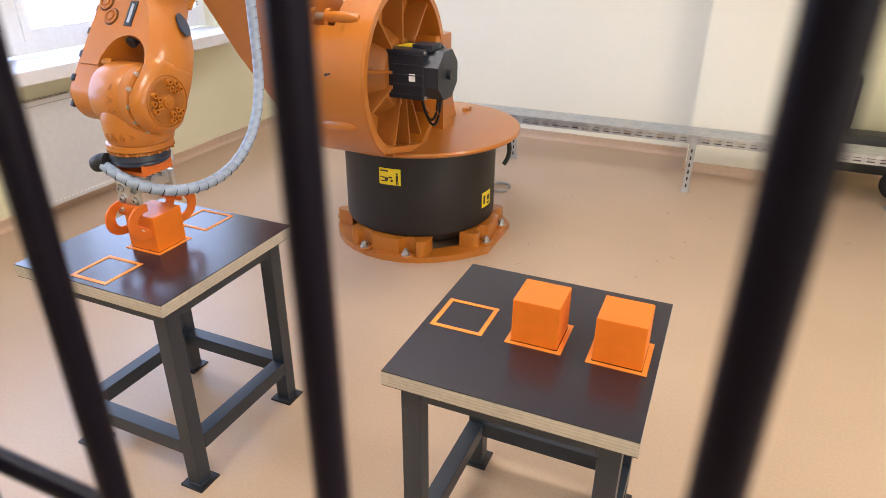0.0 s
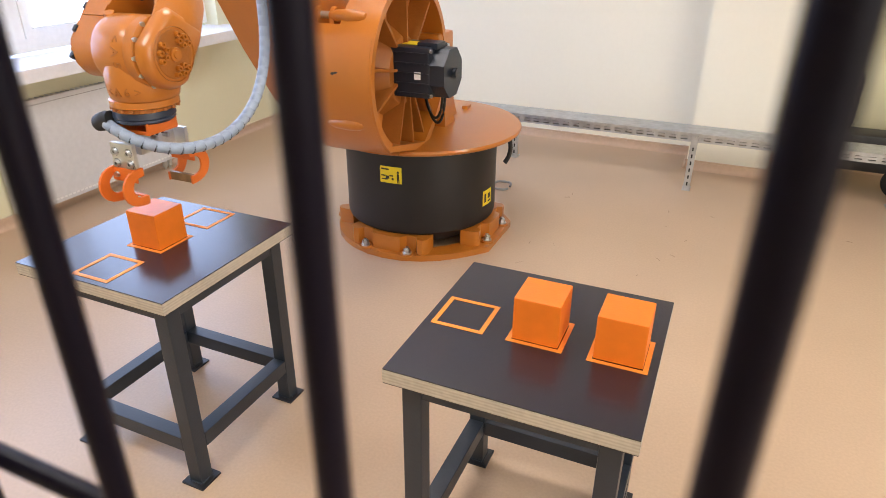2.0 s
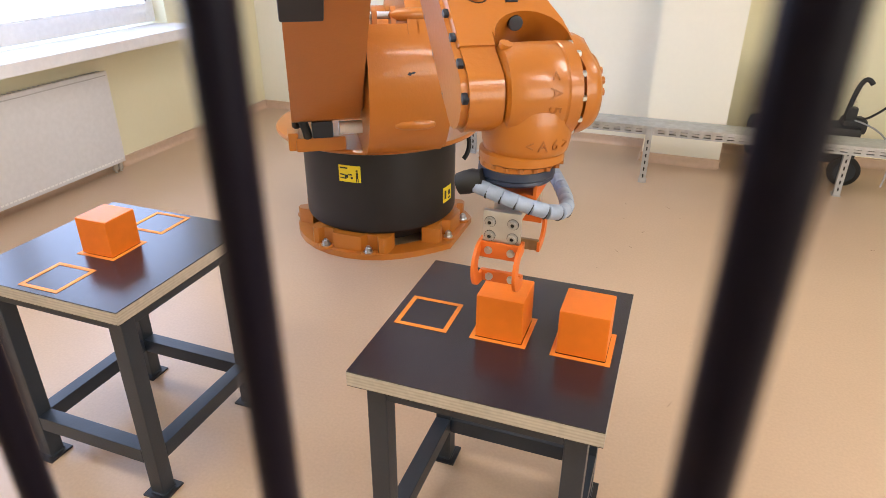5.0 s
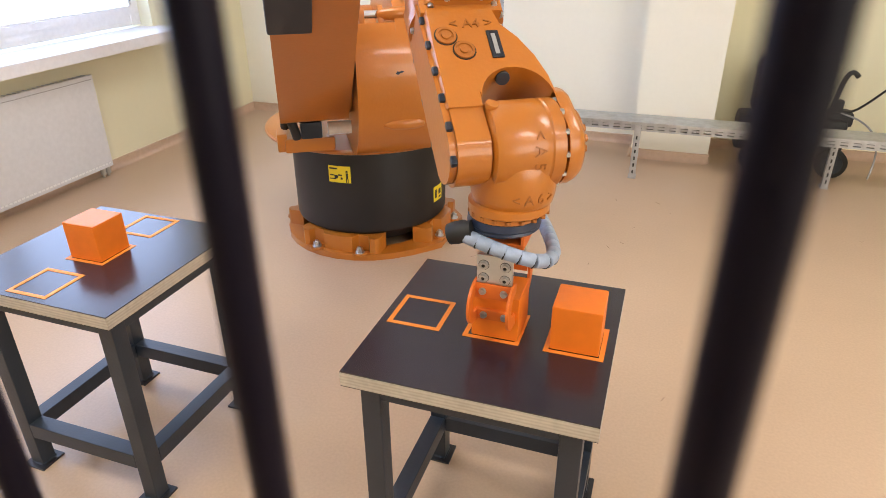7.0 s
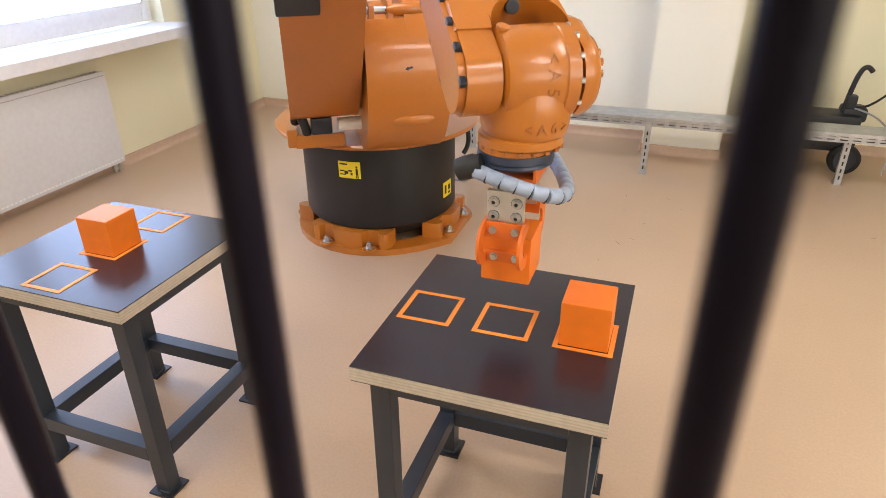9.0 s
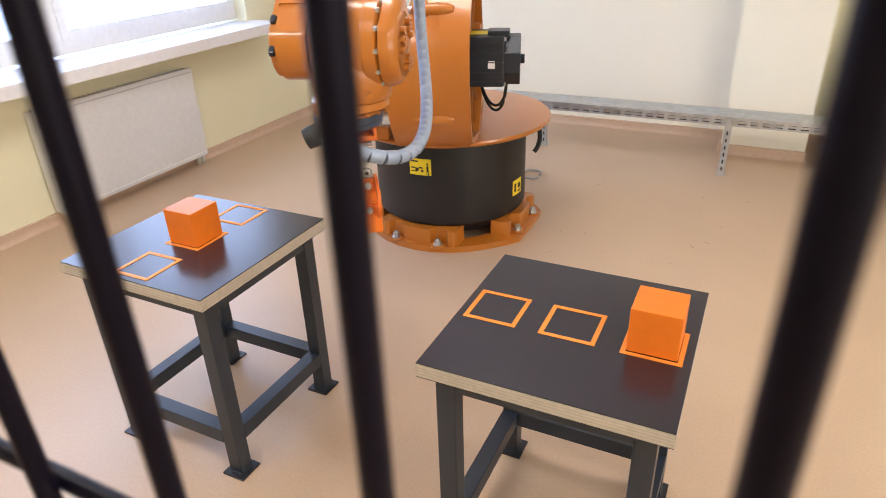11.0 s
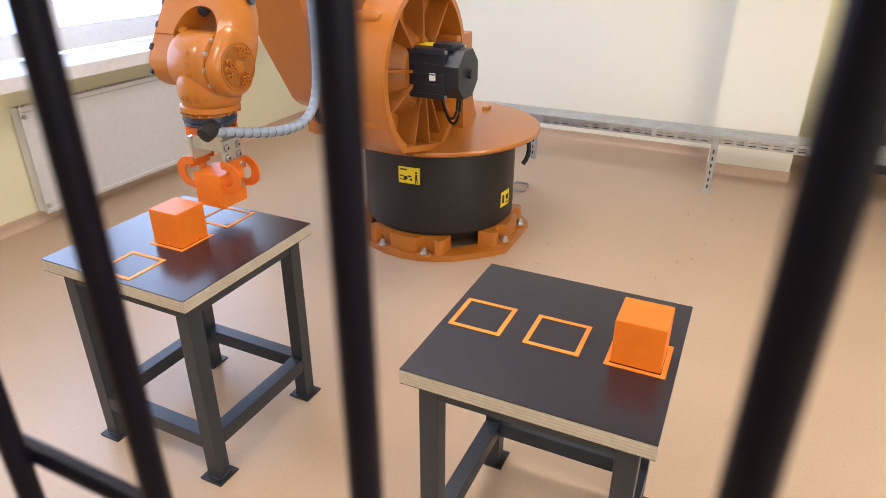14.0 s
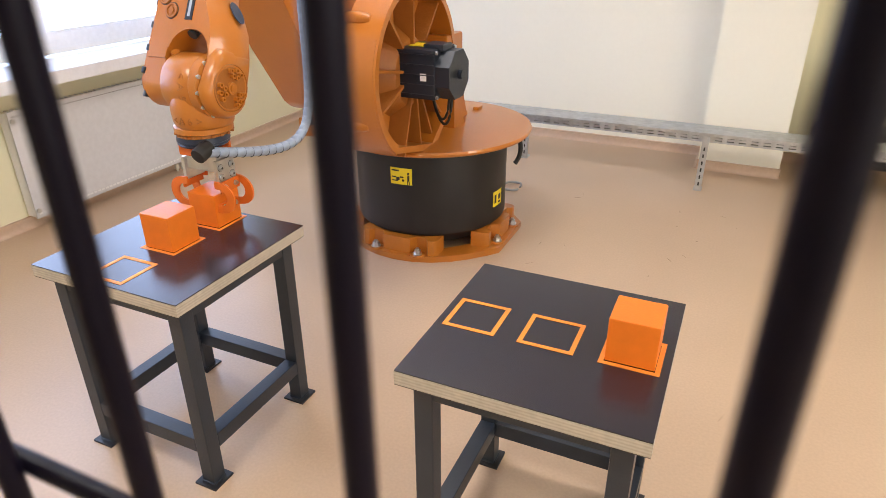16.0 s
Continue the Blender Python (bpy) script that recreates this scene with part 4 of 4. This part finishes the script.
part("tray_lip", box(B(), ((X0 + X1) / 2, -0.012, TZ1 - 0.006), (X1 - X0, 0.004, 0.022)), ZINC, tray, bevel=0.001)
for x, y in ((-1.49, 0.17), (-0.156, -0.026), (1.115, 0.17), (2.4, -0.026)):
    top = TZ1 - 0.012 if y < 0 else TZ0
    bm = B()
    box(bm, (x, y, top / 2), (0.042, 0.004, top))
    box(bm, (x - 0.02, y + 0.016, top / 2), (0.004, 0.03, top))
    box(bm, (x + 0.02, y + 0.016, top / 2), (0.004, 0.03, top))
    lg = part("leg", bm, ZINC, tray, bevel=0.001)
    part("leg_foot", box(B(), (x, y + 0.035, 0.003), (0.055, 0.09, 0.006)), ZINC, lg, bevel=0.001)
    # Dark strips on the leg's face paint the shade of its slots.
    for k in range(6):
        part("slot", box(B(), (x, y - 0.0025, 0.05 + k * 0.05), (0.010, 0.002, 0.026)), DARK, lg, smooth=0)
    if y < 0:
        part("clamp_bolt", rod(B(), (x, y - 0.010, 0.378), (x, y, 0.378), 0.009, seg=6), BOLT, lg)

# ---- black wheeled machine in the niche ----
cart = thing("wheeled_machine", "black wheeled machine with a tall case and curved handle", "trolley", (0.92, 5.21, 0))
part("case", box(B(), (-0.05, -0.02, 0.275), (0.72, 0.24, 0.27)), DARK, cart, bevel=0.05)
part("tall_case", box(B(), (-0.21, 0.03, 0.605), (0.23, 0.16, 0.37)), DARK, cart, bevel=0.035)
part("rib_strip", tube(B(), bez((-0.19, -0.06, 0.42), (-0.14, -0.065, 0.5), (-0.13, -0.065, 0.6), (-0.14, -0.06, 0.73), 12), 0.006), WIRE, cart, "pale curved strip")
for x in (-0.25, 0.25):
    w = part("wheel", lathe(B(), [(0.05, -0.025), (0.085, -0.028), (0.105, -0.018), (0.105, 0.018), (0.085, 0.028), (0.05, 0.025)], 32, Matrix.Translation((x, -0.15, 0.105)) @ Matrix.Rotation(radians(90), 4, "X")), RUBBER, cart)
    part("hub", lathe(B(), [(0.005, 0.03), (0.045, 0.026), (0.07, 0.03), (0.078, 0.02)], 20, Matrix.Translation((x, -0.15, 0.105)) @ Matrix.Rotation(radians(90), 4, "X")), STEEL, w, "dark grey wheel hub")
part("handle", tube(B(), bez((0.19, -0.02, 0.38), (0.215, -0.02, 0.58), (0.225, -0.02, 0.80), (0.31, -0.02, 0.69), 16), 0.017), DARK, cart, bevel=0)
part("grip_box", box(B(), (0.225, -0.03, 0.47), (0.07, 0.07, 0.12)), DARK, cart, bevel=0.012)
part("side_lamp", box(B(), (0.26, 0, 0.40), (0.16, 0.18, 0.10)), DARK, cart, bevel=0.03)
cable = finish("power_cable", tube(B(), bez((1.15, 5.16, 0.47), (1.28, 5.13, 0.40), (1.36, 5.33, 0.55), (1.9, 5.53, 0.92), 24), 0.008), RUBBER)
tagged(cable, "black power cable running up to the wall", "cable")
cable = finish("power_cable", tube(B(), bez((1.17, 5.13, 0.45), (1.34, 4.85, 0.46), (1.37, 4.75, 0.36), (1.30, 4.62, 0.16), 24), 0.006), WIRE)
tagged(cable, "thin grey cable hanging over the tray", "cable")

# loop of cable on the floor behind the robot
cl = finish("floor_cable", tube(B(), [(-1.36 + 0.06 * math.cos(a), 4.14 + 0.09 * math.sin(a), 0.012 + 0.004 * math.sin(3 * a)) for a in [i * 2 * math.pi / 30 for i in range(29)]], 0.008), WIRE)
tagged(cl, "loose loop of grey cable on the floor", "cable")

# scuffs and crumbs on the floor
rng = random.Random(4)
bm = B()
for k in range(46):
    x, y = rng.uniform(-1.0, 1.6), rng.uniform(1.8, 4.4)
    a, ln, w = rng.uniform(0, 3.1), rng.uniform(0.008, 0.05), rng.uniform(0.0015, 0.004)
    m = Matrix.Translation((x, y, 0.0006)) @ Matrix.Rotation(a, 4, "Z")
    prism(bm, [(-ln / 2, -w * 0.2), (0, -w / 2), (ln / 2, 0), (0.1 * ln, w / 2), (-0.3 * ln, w * 0.4)], 0, 0.0006, m)
tagged(finish("floor_scuffs", bm, SCUFF, smooth=0), "faint brown scuffs and crumbs on the linoleum", "scuffs", kind="stuff")

# ---- fence before the camera ----
fence = thing("bar_fence", "black steel bar fence with round uprights and a horizontal rail", "fence")
BAR_AT = [(-0.3300, 0.0523), (-0.2618, 0.0525), (-0.1939, 0.0527), (-0.1261, 0.0519), (-0.0575, 0.0541), (0.0131, 0.0450), (0.0830, 0.0400), (0.1530, 0.0350)]
RAILZ = 1.512
for x, y in BAR_AT:
    part("bar", rod(B(), (x, y, 0.0), (x, y, 2.2), 0.0038, seg=28), BARS, fence)
part("rail", tube(B(), [(x, y + 0.007, RAILZ) for x, y in BAR_AT], 0.0036, 16), BARS, fence)


def motions():
    rows = {k: [] for k in range(4)}
    tool_rows, cube_rows, jaw_rows, hose_rows = [], [], {-1: [], 1: []}, [[] for _ in SEGS]
    for t in TIMES:
        poses = arm(t)
        for k in range(4):
            rows[k].append((t, poses[k]))
        tool_rows.append((t, poses[4]))
        opening = state(t)[4]
        for s in (-1, 1):
            jaw_rows[s].append((t, Matrix.Translation((0, s * (0.0645 + 0.032 * opening), 0))))
        if t < 7.0:
            cube_rows.append((t, pose(MARK_R[1][0], MARK_R[1][1], REST)))
        else:
            cube_rows.append((t, poses[4] @ Matrix.Translation((0, 0, REST - RINGZ))))
        if round(t * 10) % 2 == 0 or t in (0.0, 16.0):
            for rws, (p, d) in zip(hose_rows, hose_line(t)):
                rws.append((t, Matrix.Translation(p) @ d.to_track_quat("Z", "Y").to_matrix().to_4x4()))
    for k, ob in enumerate((car, link, fore, wr)):
        walk(ob, rows[k])
    walk(grip, tool_rows)
    for s, ob in JAWS:
        walk(ob, jaw_rows[s])
    walk(MOVING_CUBE, cube_rows)
    for ob, rws in zip(SEGS, hose_rows):
        walk(ob, rws)


motions()
